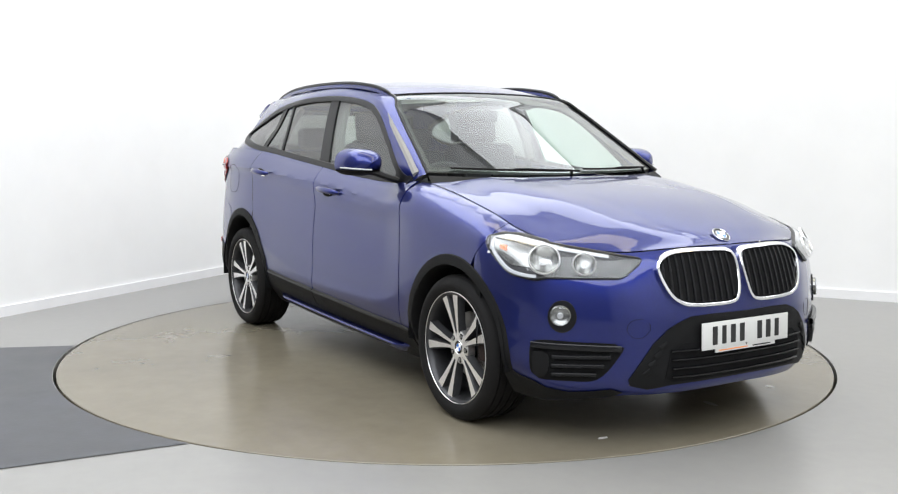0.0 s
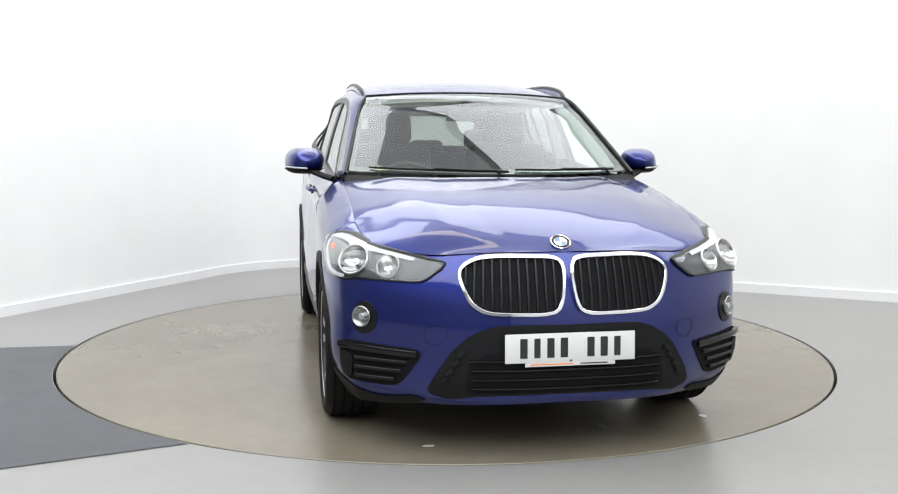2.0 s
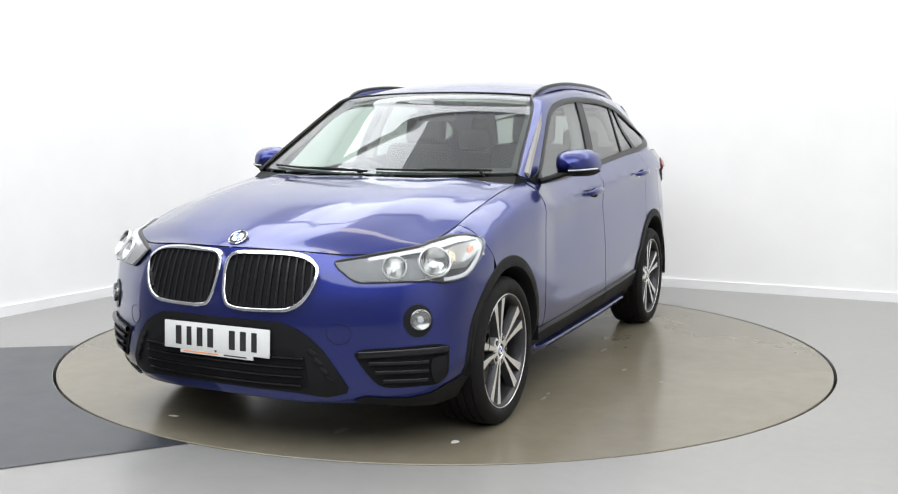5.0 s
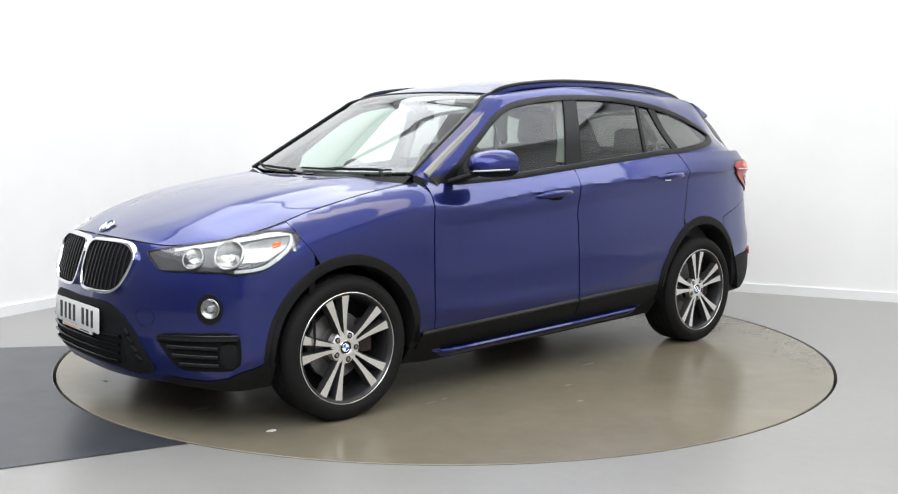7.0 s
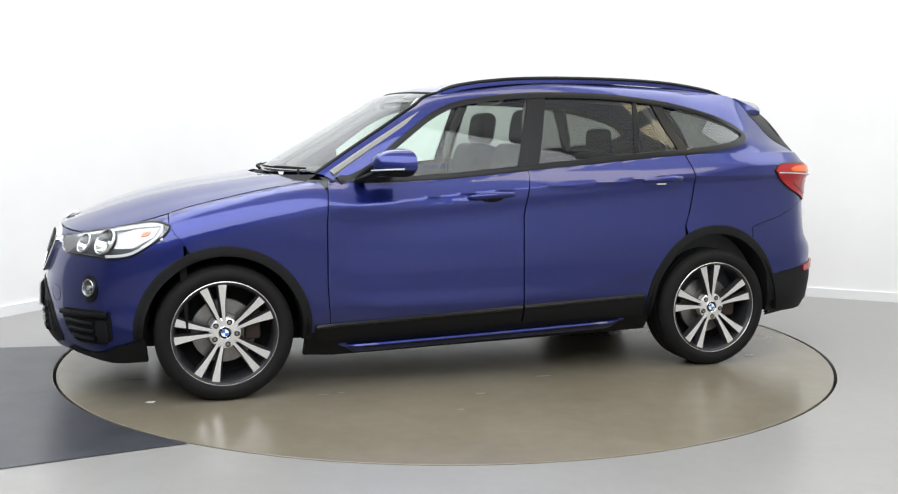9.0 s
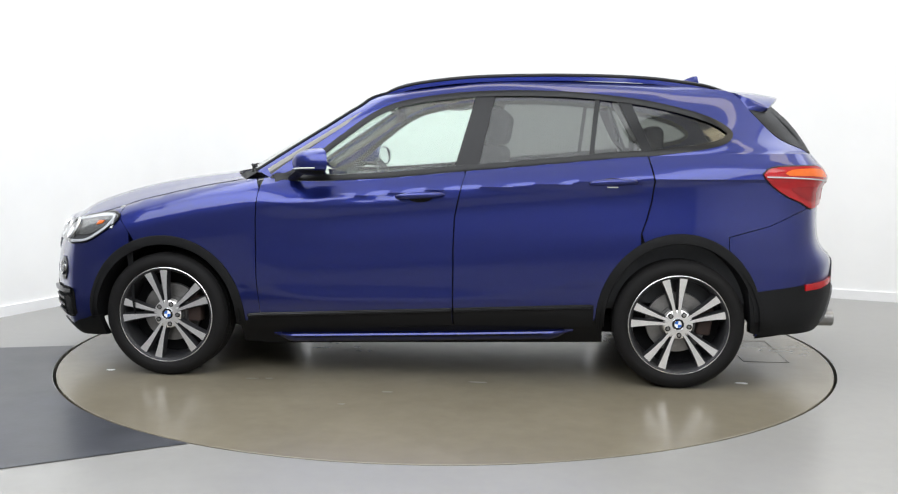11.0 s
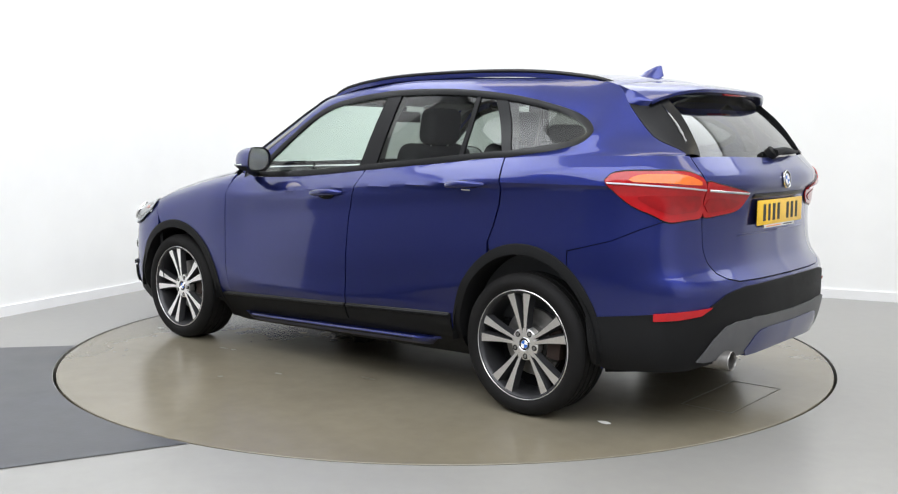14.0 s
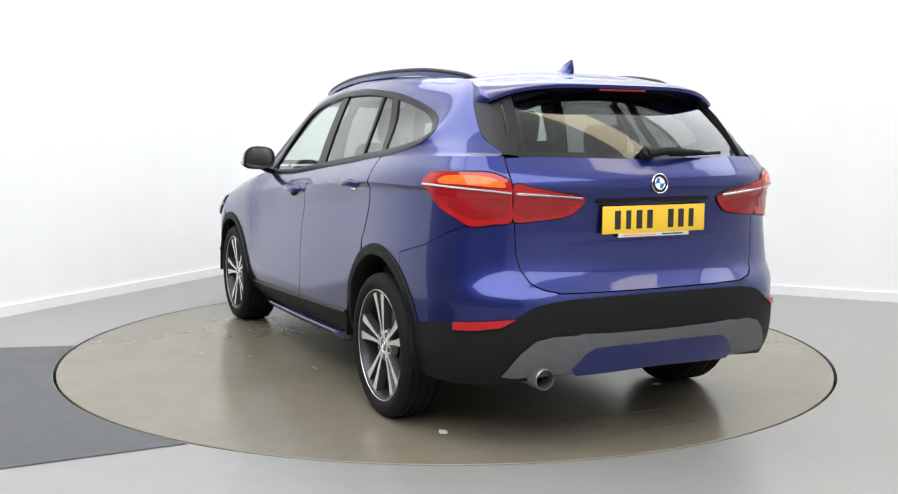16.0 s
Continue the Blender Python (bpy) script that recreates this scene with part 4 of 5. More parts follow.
def nose():
    outline = loop(KIDNEY, 0.012)
    for s in (1, -1):
        flip = (lambda b: b) if s > 0 else mirrored
        g = part("kidney_grille", flip(sheet(shrink(outline, 0.004), on_skin(0.004), 0.03, 0.006)), DARK, bumper, "black kidney grille in a chrome surround")
        for k in range(11):
            u = 0.055 + k * 0.035
            zz = span(shrink(outline, 0.012), u)
            if not zz:
                continue
            pts = [(u, zz[0] + (zz[1] - zz[0]) * t / 8) for t in range(9)]
            part("slat", flip(bar_on_skin(pts, 0.012, 0.010, 0.010)), TRIM, g)
        part("surround", flip(bar_on_skin(outline + outline[:2], 0.022, 0.0135, 0.022)), CHROME, g, "chrome surround")
        # headlamp
        lo = loop(LAMP, 0.02)
        bowls = [(at_skin(uc, zc, 0.004), r) for uc, zc, r in ((0.735, 0.757, 0.044), (0.905, 0.774, 0.059))]
        bezel = sheet(lo, on_skin(0.004), 0.011, 0.004)
        for m, r in bowls:
            bmesh.ops.delete(bezel, geom=[f for f in bezel.faces if (f.calc_center_median() - m.translation).length < r * 0.98], context="FACES")
        h = part("headlamp", flip(bezel), LAMPGREY, car, "clear headlamp with twin round reflectors in a grey bezel")
        part("gasket", flip(bar_on_skin(lo + lo[:2], 0.010, 0.008, 0.010)), TRIM, h)
        for m, r in bowls:
            b = lathe([(0.0, -0.030), (r * 0.30, -0.028), (r * 0.6, -0.019), (r * 0.85, -0.005), (r, 0.009), (r * 1.04, 0.006), (r * 1.04, -0.002)], 32, "z")
            b.transform(m)
            ref = part("reflector", flip(b), BOWL, h, "chrome bowl reflector")
            part("reflector_ring", flip(ring_at(m @ Matrix.Translation((0, 0, 0.003)), r * 1.10, r * 0.10, 0.008)), SATIN, h, "silver ring")
            part("bulb_cap", flip(disc_at(m @ Matrix.Translation((0, 0, -0.026)), r * 0.22, 0, 0.016, dome=0.004)), SATIN, ref)
        part("inner_trim", flip(sheet(dense([(0.955, 0.745), (1.06, 0.75), (1.155, 0.80), (1.185, 0.845), (1.08, 0.835), (0.97, 0.815)], 0.02), on_skin(0.009), 0.03, 0.004)), MIRRORBOWL, h, "satin silver inner trim")
        part("indicator", flip(sheet(dense([(1.095, 0.802), (1.13, 0.81), (1.142, 0.826), (1.105, 0.822)], 0.02), on_skin(0.013), 0.03, 0.004)), AMBER, h, "amber indicator")
        top = [p for p in lo if 0.62 < p[0] < 1.2 and p[1] > 0.79]
        part("light_guide", flip(bar_on_skin([(u, z - 0.014) for u, z in sorted(top)], 0.012, 0.013, 0.008)), LAMPWHITE, h, "white light guide")
        part("light_guide", flip(bar_on_skin(spline([(1.19, 0.835), (1.165, 0.798), (1.11, 0.757), (1.05, 0.725), (0.98, 0.713), (0.93, 0.711)], 0.02), 0.012, 0.013, 0.008)), LAMPWHITE, h, "white light guide")
        c = part("lens", flip(sheet(shrink(lo, 0.003), on_skin(0.020), 0.03, 0.014)), CLEAR, h, "clear lamp lens")
        c.visible_shadow = False
        # fog lamp on a black disc that rings it
        m = at_skin(0.822, 0.554, 0.001)
        f = part("fog_lamp", flip(disc_at(m @ Matrix.Diagonal((1, 1.12, 1, 1)), 0.058, -0.01, 0.003)), TRIM, bumper, "round fog lamp on a black disc")
        m2 = m @ Matrix.Translation((0.008, 0.004, 0.003))
        b = lathe([(0.0, 0.001), (0.02, 0.002), (0.034, 0.008), (0.039, 0.013), (0.042, 0.010), (0.042, 0.0)], 28, "z")
        b.transform(m2)
        part("reflector", flip(b), MIRRORBOWL, f, "chrome reflector")
        part("lens", flip(disc_at(m2, 0.039, 0.008, 0.016, dome=0.004)), CLEAR, f).visible_shadow = False
        part("bulb_cap", flip(disc_at(m2, 0.012, 0.0, 0.011)), SATIN, f)
        # side vent
        v = part("side_vent", flip(sheet(loop([(0.575, 0.430), (0.61, 0.445), (0.76, 0.452), (0.90, 0.458), (0.945, 0.440), (0.952, 0.38), (0.948, 0.318), (0.915, 0.296), (0.80, 0.290), (0.70, 0.290), (0.655, 0.315), (0.61, 0.37)], 0.02), on_skin(0.004), 0.03, 0.004)), DARK, bumper, "black slatted side vent")
        part("brow", flip(bar_on_skin([(0.59 + 0.35 * t / 8, 0.428 + 0.012 * t / 8) for t in range(9)], 0.022, 0.024, 0.02)), GLOSSBLACK, v)
        for k, (a, b) in enumerate(((0.63, 0.86), (0.655, 0.86), (0.685, 0.86))):
            part("slat", flip(bar_on_skin([(a + (b - a) * t / 8, 0.392 - k * 0.036) for t in range(9)], 0.018, 0.014, 0.016)), TRIM, v)
        part("cover", flip(sheet(loop([(0.875, 0.405), (0.93, 0.41), (0.936, 0.36), (0.93, 0.312), (0.89, 0.308), (0.872, 0.35)], 0.02), on_skin(0.014), 0.03, 0.01)), PLASTIC, v)
        part("jet_cover", flip(bar_on_skin(loop([(0.50, 0.545), (0.55, 0.535), (0.565, 0.50), (0.54, 0.47), (0.50, 0.47), (0.47, 0.50), (0.475, 0.53)], 0.015), 0.0012, 0.002, 0.004)), DARK, bumper)
    # lower grille
    half = [(0.0, 0.548), (0.20, 0.550), (0.285, 0.547), (0.345, 0.527), (0.395, 0.50), (0.455, 0.445), (0.51, 0.365), (0.553, 0.295), (0.545, 0.270), (0.47, 0.252), (0.36, 0.268), (0.25, 0.272), (0.0, 0.275)]
    lg = part("lower_grille", sheet(dense(sym_front(half), 0.02), on_skin(0.005), 0.03, 0.006), PLASTIC, bumper, "black lower grille with glossy bars")
    half = [(0.0, 0.44), (0.33, 0.44), (0.385, 0.40), (0.40, 0.30), (0.36, 0.282), (0.0, 0.285)]
    part("mesh", sheet(dense(sym_front(half), 0.03), on_skin(0.008), 0.04, 0.003), DARK, lg)
    for k in range(4):
        w = 0.385 - 0.004 * k
        part("bar", bar_on_skin([(-w + 2 * w * t / 30, 0.412 - 0.036 * k) for t in range(31)], 0.020, 0.009, 0.014), GLOSSBLACK, lg)
    for s in (1, -1):
        for k in range(4):
            part("fin", bar_on_skin([(s * (0.40 + 0.022 * k + 0.028 * t / 4), 0.445 - 0.036 * k - 0.02 * t / 4) for t in range(5)], 0.012, 0.02, 0.008), PLASTIC, lg)
    lip = [(0.57, 0.238), (0.62, 0.254), (0.70, 0.243), (0.79, 0.239), (0.88, 0.255), (0.96, 0.284), (1.01, 0.295), (1.045, 0.310), (1.10, 0.315), (1.10, 0.20), (0.95, 0.192), (0.80, 0.198), (0.62, 0.216)]
    both("lower_lip", sheet(dense(lip, 0.03), on_skin(0.006), 0.04, 0.04), PLASTIC, bumper, "matt black lower lip")
    # number plate with plain bars for its characters
    number_plate(bumper, Matrix(((0, 0, 1, 2.207), (1, 0, 0, 0), (0, 1, 0, 0.463), (0, 0, 0, 1))) @ Matrix.Rotation(radians(-2), 4, "X"), PLATEWHITE, "white number plate with dark bars")
    m = Matrix.Translation((2.054, 0, 0.8515)) @ Matrix.Rotation(radians(36), 4, "Y") @ Matrix.Rotation(radians(90), 4, "Z")
    roundel(bonnet_ob, m, 0.041)


def number_plate(parent, m, mat, label):
    def slab(x, y, w, h, z0, z1, bevel=0.0):
        bm = bmesh.new()
        return box(bm, 0, 0, 0, w, h, z1 - z0, bevel, 2, m @ Matrix.Translation((x, y, (z0 + z1) / 2)))
    p = part("number_plate", slab(0, 0, 0.52, 0.112, 0, 0.006, 0.002), mat, parent, label)
    part("holder", slab(0.0, -0.062, 0.36, 0.02, -0.003, 0.004, 0.001), PLATEWHITE, p, "white strip under the plate")
    for k, w in enumerate((0.047, 0.040, 0.047, 0.047, None, 0.047, 0.047, 0.042)):
        if w:
            part("bar", slab(-0.187 + 0.0535 * k, 0.0, w * 0.62, 0.076, 0.006, 0.0068), INK, p)
    part("bar", slab(-0.075, -0.064, 0.17, 0.005, 0.004, 0.0048), ORANGE, p, "orange bar")
    part("bar", slab(0.095, -0.064, 0.11, 0.005, 0.004, 0.0048), INK, p)


nose()

# ---- the car: tail ----


def tail():
    out_lamp = loop([(4.540, 1.088), (4.565, 1.112), (4.62, 1.125), (4.76, 1.129), (4.90, 1.128), (4.97, 1.112), (5.008, 1.085), (5.014, 1.01), (5.012, 0.936), (4.93, 0.925), (4.83, 0.917), (4.76, 0.945), (4.66, 0.985), (4.575, 1.045)], 0.02)
    in_lamp = loop([(5.022, 1.082), (5.10, 1.070), (5.21, 1.050), (5.318, 1.030), (5.334, 1.016), (5.300, 0.978), (5.25, 0.952), (5.13, 0.939), (5.026, 0.937), (5.022, 1.01)], 0.02)
    for s in (1, -1):
        flip = (lambda b: b) if s > 0 else mirrored
        a = part("tail_lamp", flip(sheet(out_lamp, on_skin(0.010), 0.026, 0.012)), RED, car, "red tail lamp with an amber upper field and a pale line")
        part("gasket", flip(bar_on_skin(out_lamp + out_lamp[:2], 0.005, 0.012, 0.008)), TRIM, a)
        part("indicator", flip(sheet(loop([(4.65, 1.092), (4.69, 1.112), (4.80, 1.118), (4.91, 1.112), (4.985, 1.085), (4.985, 1.070), (4.80, 1.080), (4.67, 1.083)], 0.02), on_skin(0.0135), 0.03, 0.003)), AMBER, a, "amber indicator field")
        part("pale_line", flip(bar_on_skin(spline([(4.552, 1.076), (4.66, 1.073), (4.80, 1.066), (4.92, 1.057), (5.010, 1.048)], 0.03), 0.017, 0.007, 0.006)), LAMPWHITE, a, "pale line")
        part("lower_field", flip(sheet(loop([(4.69, 1.02), (4.85, 1.025), (4.99, 1.02), (4.99, 0.965), (4.92, 0.955), (4.84, 0.95), (4.76, 0.975)], 0.02), on_skin(0.0135), 0.03, 0.003)), REDDARK, a, "deep red field")
        b = part("inner_tail_lamp", flip(sheet(in_lamp, on_skin(0.010), 0.026, 0.012)), RED, tailgate, "red inner tail lamp with a chrome line")
        part("gasket", flip(bar_on_skin(in_lamp + in_lamp[:2], 0.005, 0.010, 0.008)), TRIM, b)
        part("chrome_line", flip(bar_on_skin([(5.03 + 0.285 * t / 10, 1.046 - 0.022 * t / 10) for t in range(11)], 0.017, 0.010, 0.006)), CHROME, b, "chrome line")
        part("lower_field", flip(sheet(loop([(5.045, 1.01), (5.22, 1.0), (5.27, 0.985), (5.20, 0.962), (5.045, 0.955)], 0.02), on_skin(0.0135), 0.03, 0.003)), REDDARK, b, "deep red field")
        part("reflector", flip(sheet(dense([(4.772, 0.537), (4.90, 0.549), (5.03, 0.560), (4.975, 0.528), (4.87, 0.512), (4.772, 0.505)], 0.02), on_skin(0.014), 0.03, 0.01)), RED, rear_bumper, "red reflector strip")
    half = [(ULEN, 0.640), (5.4, 0.637), (5.25, 0.632), (5.17, 0.622), (5.11, 0.607), (5.06, 0.580), (5.015, 0.556), (4.90, 0.543), (4.78, 0.534), (4.60, 0.512), (4.475, 0.497), (4.50, 0.29), (4.56, 0.275), (4.95, 0.285), (5.0, 0.295), (5.25, 0.325), (ULEN, 0.345)]
    cl = part("bumper_cladding", sheet(dense(sym_rear(half), 0.03), on_skin(0.006), 0.03, 0.05), PLASTIC, rear_bumper, "matt black rear bumper cladding")
    half = [(ULEN, 0.488), (5.42, 0.490), (5.30, 0.494), (5.285, 0.488), (5.18, 0.486), (5.11, 0.470), (5.05, 0.42), (4.975, 0.325), (5.02, 0.318), (5.27, 0.330), (ULEN, 0.34)]
    part("skid_plate", sheet(dense(sym_rear(half), 0.03), on_skin(0.016), 0.03, 0.03), SKID, rear_bumper, "grey skid plate")
    half = [(ULEN, 0.437), (5.45, 0.437), (5.36, 0.432), (5.32, 0.41), (5.265, 0.345), (5.29, 0.318), (ULEN, 0.33)]
    part("diffuser", sheet(dense(sym_rear(half), 0.03), on_skin(0.020), 0.03, 0.03), PAINT, rear_bumper, "blue diffuser insert")
    bm = lathe([(0.040, 0.0), (0.043, 0.004), (0.043, 0.16), (0.038, 0.16), (0.038, 0.012), (0.037, 0.008), (0.040, 0.0)], 28, "x")
    bm.transform(Matrix.Translation((-2.185, 0.535, 0.320)))
    part("exhaust", bm, STEEL, car, "round steel exhaust tip")
    bm = disc_at(Matrix.Translation((-2.06, 0.535, 0.325)) @ Matrix.Rotation(radians(-90), 4, "Y"), 0.039, 0, 0.002)
    part("exhaust_inside", bm, DARK, car)
    number_plate(tailgate, Matrix(((0, 0, -1, -2.152), (-1, 0, 0, 0), (0, 1, 0, 0.935), (0, 0, 0, 1))), PLATEYELLOW, "yellow number plate with dark bars")
    # plate recess edge and tailgate handle strip
    part("handle_strip", bar_on_skin([(ULEN - 0.29 + 0.58 * t / 20, 1.012) for t in range(21)], 0.006, 0.018, 0.006), TRIM, tailgate, "black handle strip over the plate")
    part("crease", bar_on_skin([(ULEN - 0.40 + 0.80 * t / 20, 0.845) for t in range(21)], 0.004, 0.010, 0.008), PAINT, tailgate)
    roundel(tailgate, Matrix(((0, 0, -1, -2.178), (-1, 0, 0, 0), (0, 1, 0, 1.080), (0, 0, 0, 1))) @ Matrix.Rotation(radians(-6), 4, "X"), 0.041)
    # rear glass between the tailgate and the spoiler
    rows = []
    for i in range(13):
        t = i / 12
        row = []
        for j in range(-16, 17):
            s = j / 16
            lo = Vector((-2.003 - 0.088 * (1 - s * s), 0.612 * s, 1.187 - 0.008 * (1 - s * s)))
            hi = Vector((-1.775 - 0.03 * (1 - s * s), 0.535 * s, 1.445 + 0.02 * (1 - s * s)))
            p = lo.lerp(hi, t) + Vector((-0.018, 0, 0.012)) * (4 * t * (1 - t))
            row.append(p)
        rows.append(row)
    g = part("rear_window", outward(grid_mesh(rows)), PRIVACY, car, "dark rear window")
    g.visible_shadow = False
    bm = bmesh.new()
    for i in range(12):
        for j in range(32):
            if i == 0 or j in (0, 1, 30, 31):
                q = [rows[i][j], rows[i][j + 1], rows[i + 1][j + 1], rows[i + 1][j]]
                bm.faces.new([bm.verts.new(v + Vector((0.005, 0, -0.003))) for v in q])
    bmesh.ops.remove_doubles(bm, verts=bm.verts, dist=1e-5)
    part("window_band", outward(bm), TRIM, g, "black band round the rear window")
    # gloss black fins beside the glass
    for s in (1, -1):
        rr = []
        for i in range(11):
            t = i / 10
            o = Vector(OUTER[9 * SEGS + 6 + int(round((3 * SEGS - 7) * t))]) + Vector((-0.004, 0.0, 0.0))
            k = rows[12 - int(round(12 * t))][31]
            mid = o.lerp(k, 0.5) + Vector((-0.004, 0.012, 0.006))
            inn = Vector(k) + Vector((-0.012 - 0.02 * (1 - t), -0.004, 0.004))
            rr.append([o + Vector((0.006, -0.008, -0.004)), o, o.lerp(inn, 0.5) + Vector((-0.004, 0.010, 0.004)), inn, Vector(k) + Vector((0.01, -0.01, -0.005))])
        bm = outward(grid_mesh(rr))
        part("window_fin", bm if s > 0 else mirrored(bm), TRIM, car, "black fin beside the rear window")
    # roof spoiler
    rr = []
    e = OUTER[I_ROOF]
    for j in range(-18, 19):
        s = j / 18
        f = 1 - abs(s) ** 3.5
        ze = e[2] + ROOF_CROWN(1.0) * (1 - abs(s) ** 2.4)
        x1 = -1.80 - 0.125 * (1 - abs(s) ** 3)
        z1 = 1.430 + 0.063 * (1 - abs(s) ** 5.0)
        y0, y1 = e[1] * s, 0.585 * s
        xe = e[0] + ROOF_BOW(1.0) * (1 - s * s) - 0.006
        rr.append([(xe, y0, ze - 0.016), (xe, y0, ze - 0.001), (xe * 0.5 + x1 * 0.5, (y0 + y1) / 2, (ze + z1) / 2 + 0.006), (x1 + 0.012, y1, z1 + 0.002), (x1, y1, z1 - 0.006), (x1 + 0.004, y1, z1 - 0.020), (x1 + 0.03, y1 * 0.99, z1 - 0.030), (-1.74, 0.560 * s, z1 - 0.035)])
    sp = part("spoiler", outward(grid_mesh(rr), (-1.6, 0, 1.3)), PAINT, car, "blue roof spoiler")
    part("spoiler_underside", grid_mesh([[(-1.80 - 0.08 * (1 - abs(j / 18) ** 3), 0.54 * j / 18, 1.378 + 0.083 * (1 - abs(j / 18) ** 4)), (-1.80, 0.545 * j / 18, 1.36 + 0.075 * (1 - abs(j / 18) ** 4))] for j in range(-18, 19)]), GLOSSBLACK, sp)
    for s in (1, -1):
        # cheeks that close the spoiler to the side frame
        ck = [(rr[36][k] if s > 0 else rr[0][k]) for k in (1, 2, 3, 4, 6)]
        o = [Vector(OUTER[I_ROOF + k]) * 1 for k in (0, 2, 4, 6, 7)]
        o = [Vector((v.x, v.y * s, v.z)) for v in o]
        bm = grid_mesh([[Vector(a), Vector(a).lerp(b, 0.5) + Vector((-0.003, 0.006 * s, 0.003)), b] for a, b in zip(ck, o)])
        part("spoiler_cheek", outward(bm, (-1.6, 0, 1.3)), PAINT, sp)
    bm = bmesh.new()
    box(bm, -1.912, 0, 1.466, 0.012, 0.24, 0.008, 0.002)
    part("brake_light", bm, REDDARK, sp, "slim red high brake light")
    # wiper
    w = part("rear_wiper", disc_at(Matrix.Translation((-2.095, 0.01, 1.190)) @ Matrix.Rotation(radians(-50), 4, "Y"), 0.030, 0, 0.030, dome=0.006), PLASTIC, car, "black rear wiper")
    part("arm", tube([(-2.125, 0.02, 1.200), (-2.13, -0.08, 1.212), (-2.115, -0.20, 1.208), (-2.095, -0.30, 1.204)], lambda t: 0.020 - 0.012 * t, 8), PLASTIC, w)
    part("blade", tube([(-2.117, -0.10, 1.195), (-2.103, -0.22, 1.196), (-2.082, -0.34, 1.200), (-2.068, -0.41, 1.203)], 0.007, 6), RUBBER, w)


tail()

# ---- the car: roof, mirrors, handles, wipers ----


def roof_things():
    pts = spline([(0.20, 0.588, 1.500), (0.13, 0.594, 1.528), (0.0, 0.600, 1.556), (-0.30, 0.603, 1.585), (-0.75, 0.598, 1.592), (-1.15, 0.575, 1.580), (-1.42, 0.547, 1.550), (-1.52, 0.532, 1.530), (-1.60, 0.52, 1.508)], 0.05)
    for s in (1, -1):
        b = tube([(x, s * y, z) for x, y, z in pts], lambda t: 0.0105 * min(1.0, 0.5 + 12 * t, 0.45 + 9 * (1 - t)), 10, flat=1.0)
        part("roof_rail", b, TRIM, car, "satin black roof rail")
        foot = bmesh.new()
        rows = [[(x, s * (y - 0.010), z - 0.008), (x, s * (y - 0.012), z - 0.028), (x, s * (y + 0.012), z - 0.028), (x, s * (y + 0.010), z - 0.008)] for x, y, z in pts]
        grid_mesh(rows, closed_v=True, bm=foot)
        part("rail_foot", foot, PAINT, car)
    rows = []
    for i in range(13):
        t = i / 12
        h = 0.060 * min(1.0, (t / 0.78) ** 0.85) if t < 0.95 else 0.060 * (1 - (t - 0.95) * 17)
        w = 0.034 * math.sin(math.pi * (0.12 + 0.80 * t)) + 0.004
        x = -1.35 - 0.17 * t
        row = []
        for k in range(-4, 5):
            q = k / 4
            row.append((x - 0.02 * (1 - abs(q)), w * q * (0.35 + 0.65 * abs(q)), 1.564 + h * (1 - abs(q)) ** 0.8))
        rows.append(row)
    part("antenna", outward(grid_mesh(rows), (-1.45, 0, 1.5)), PAINT, car, "blue shark fin antenna")


roof_things()


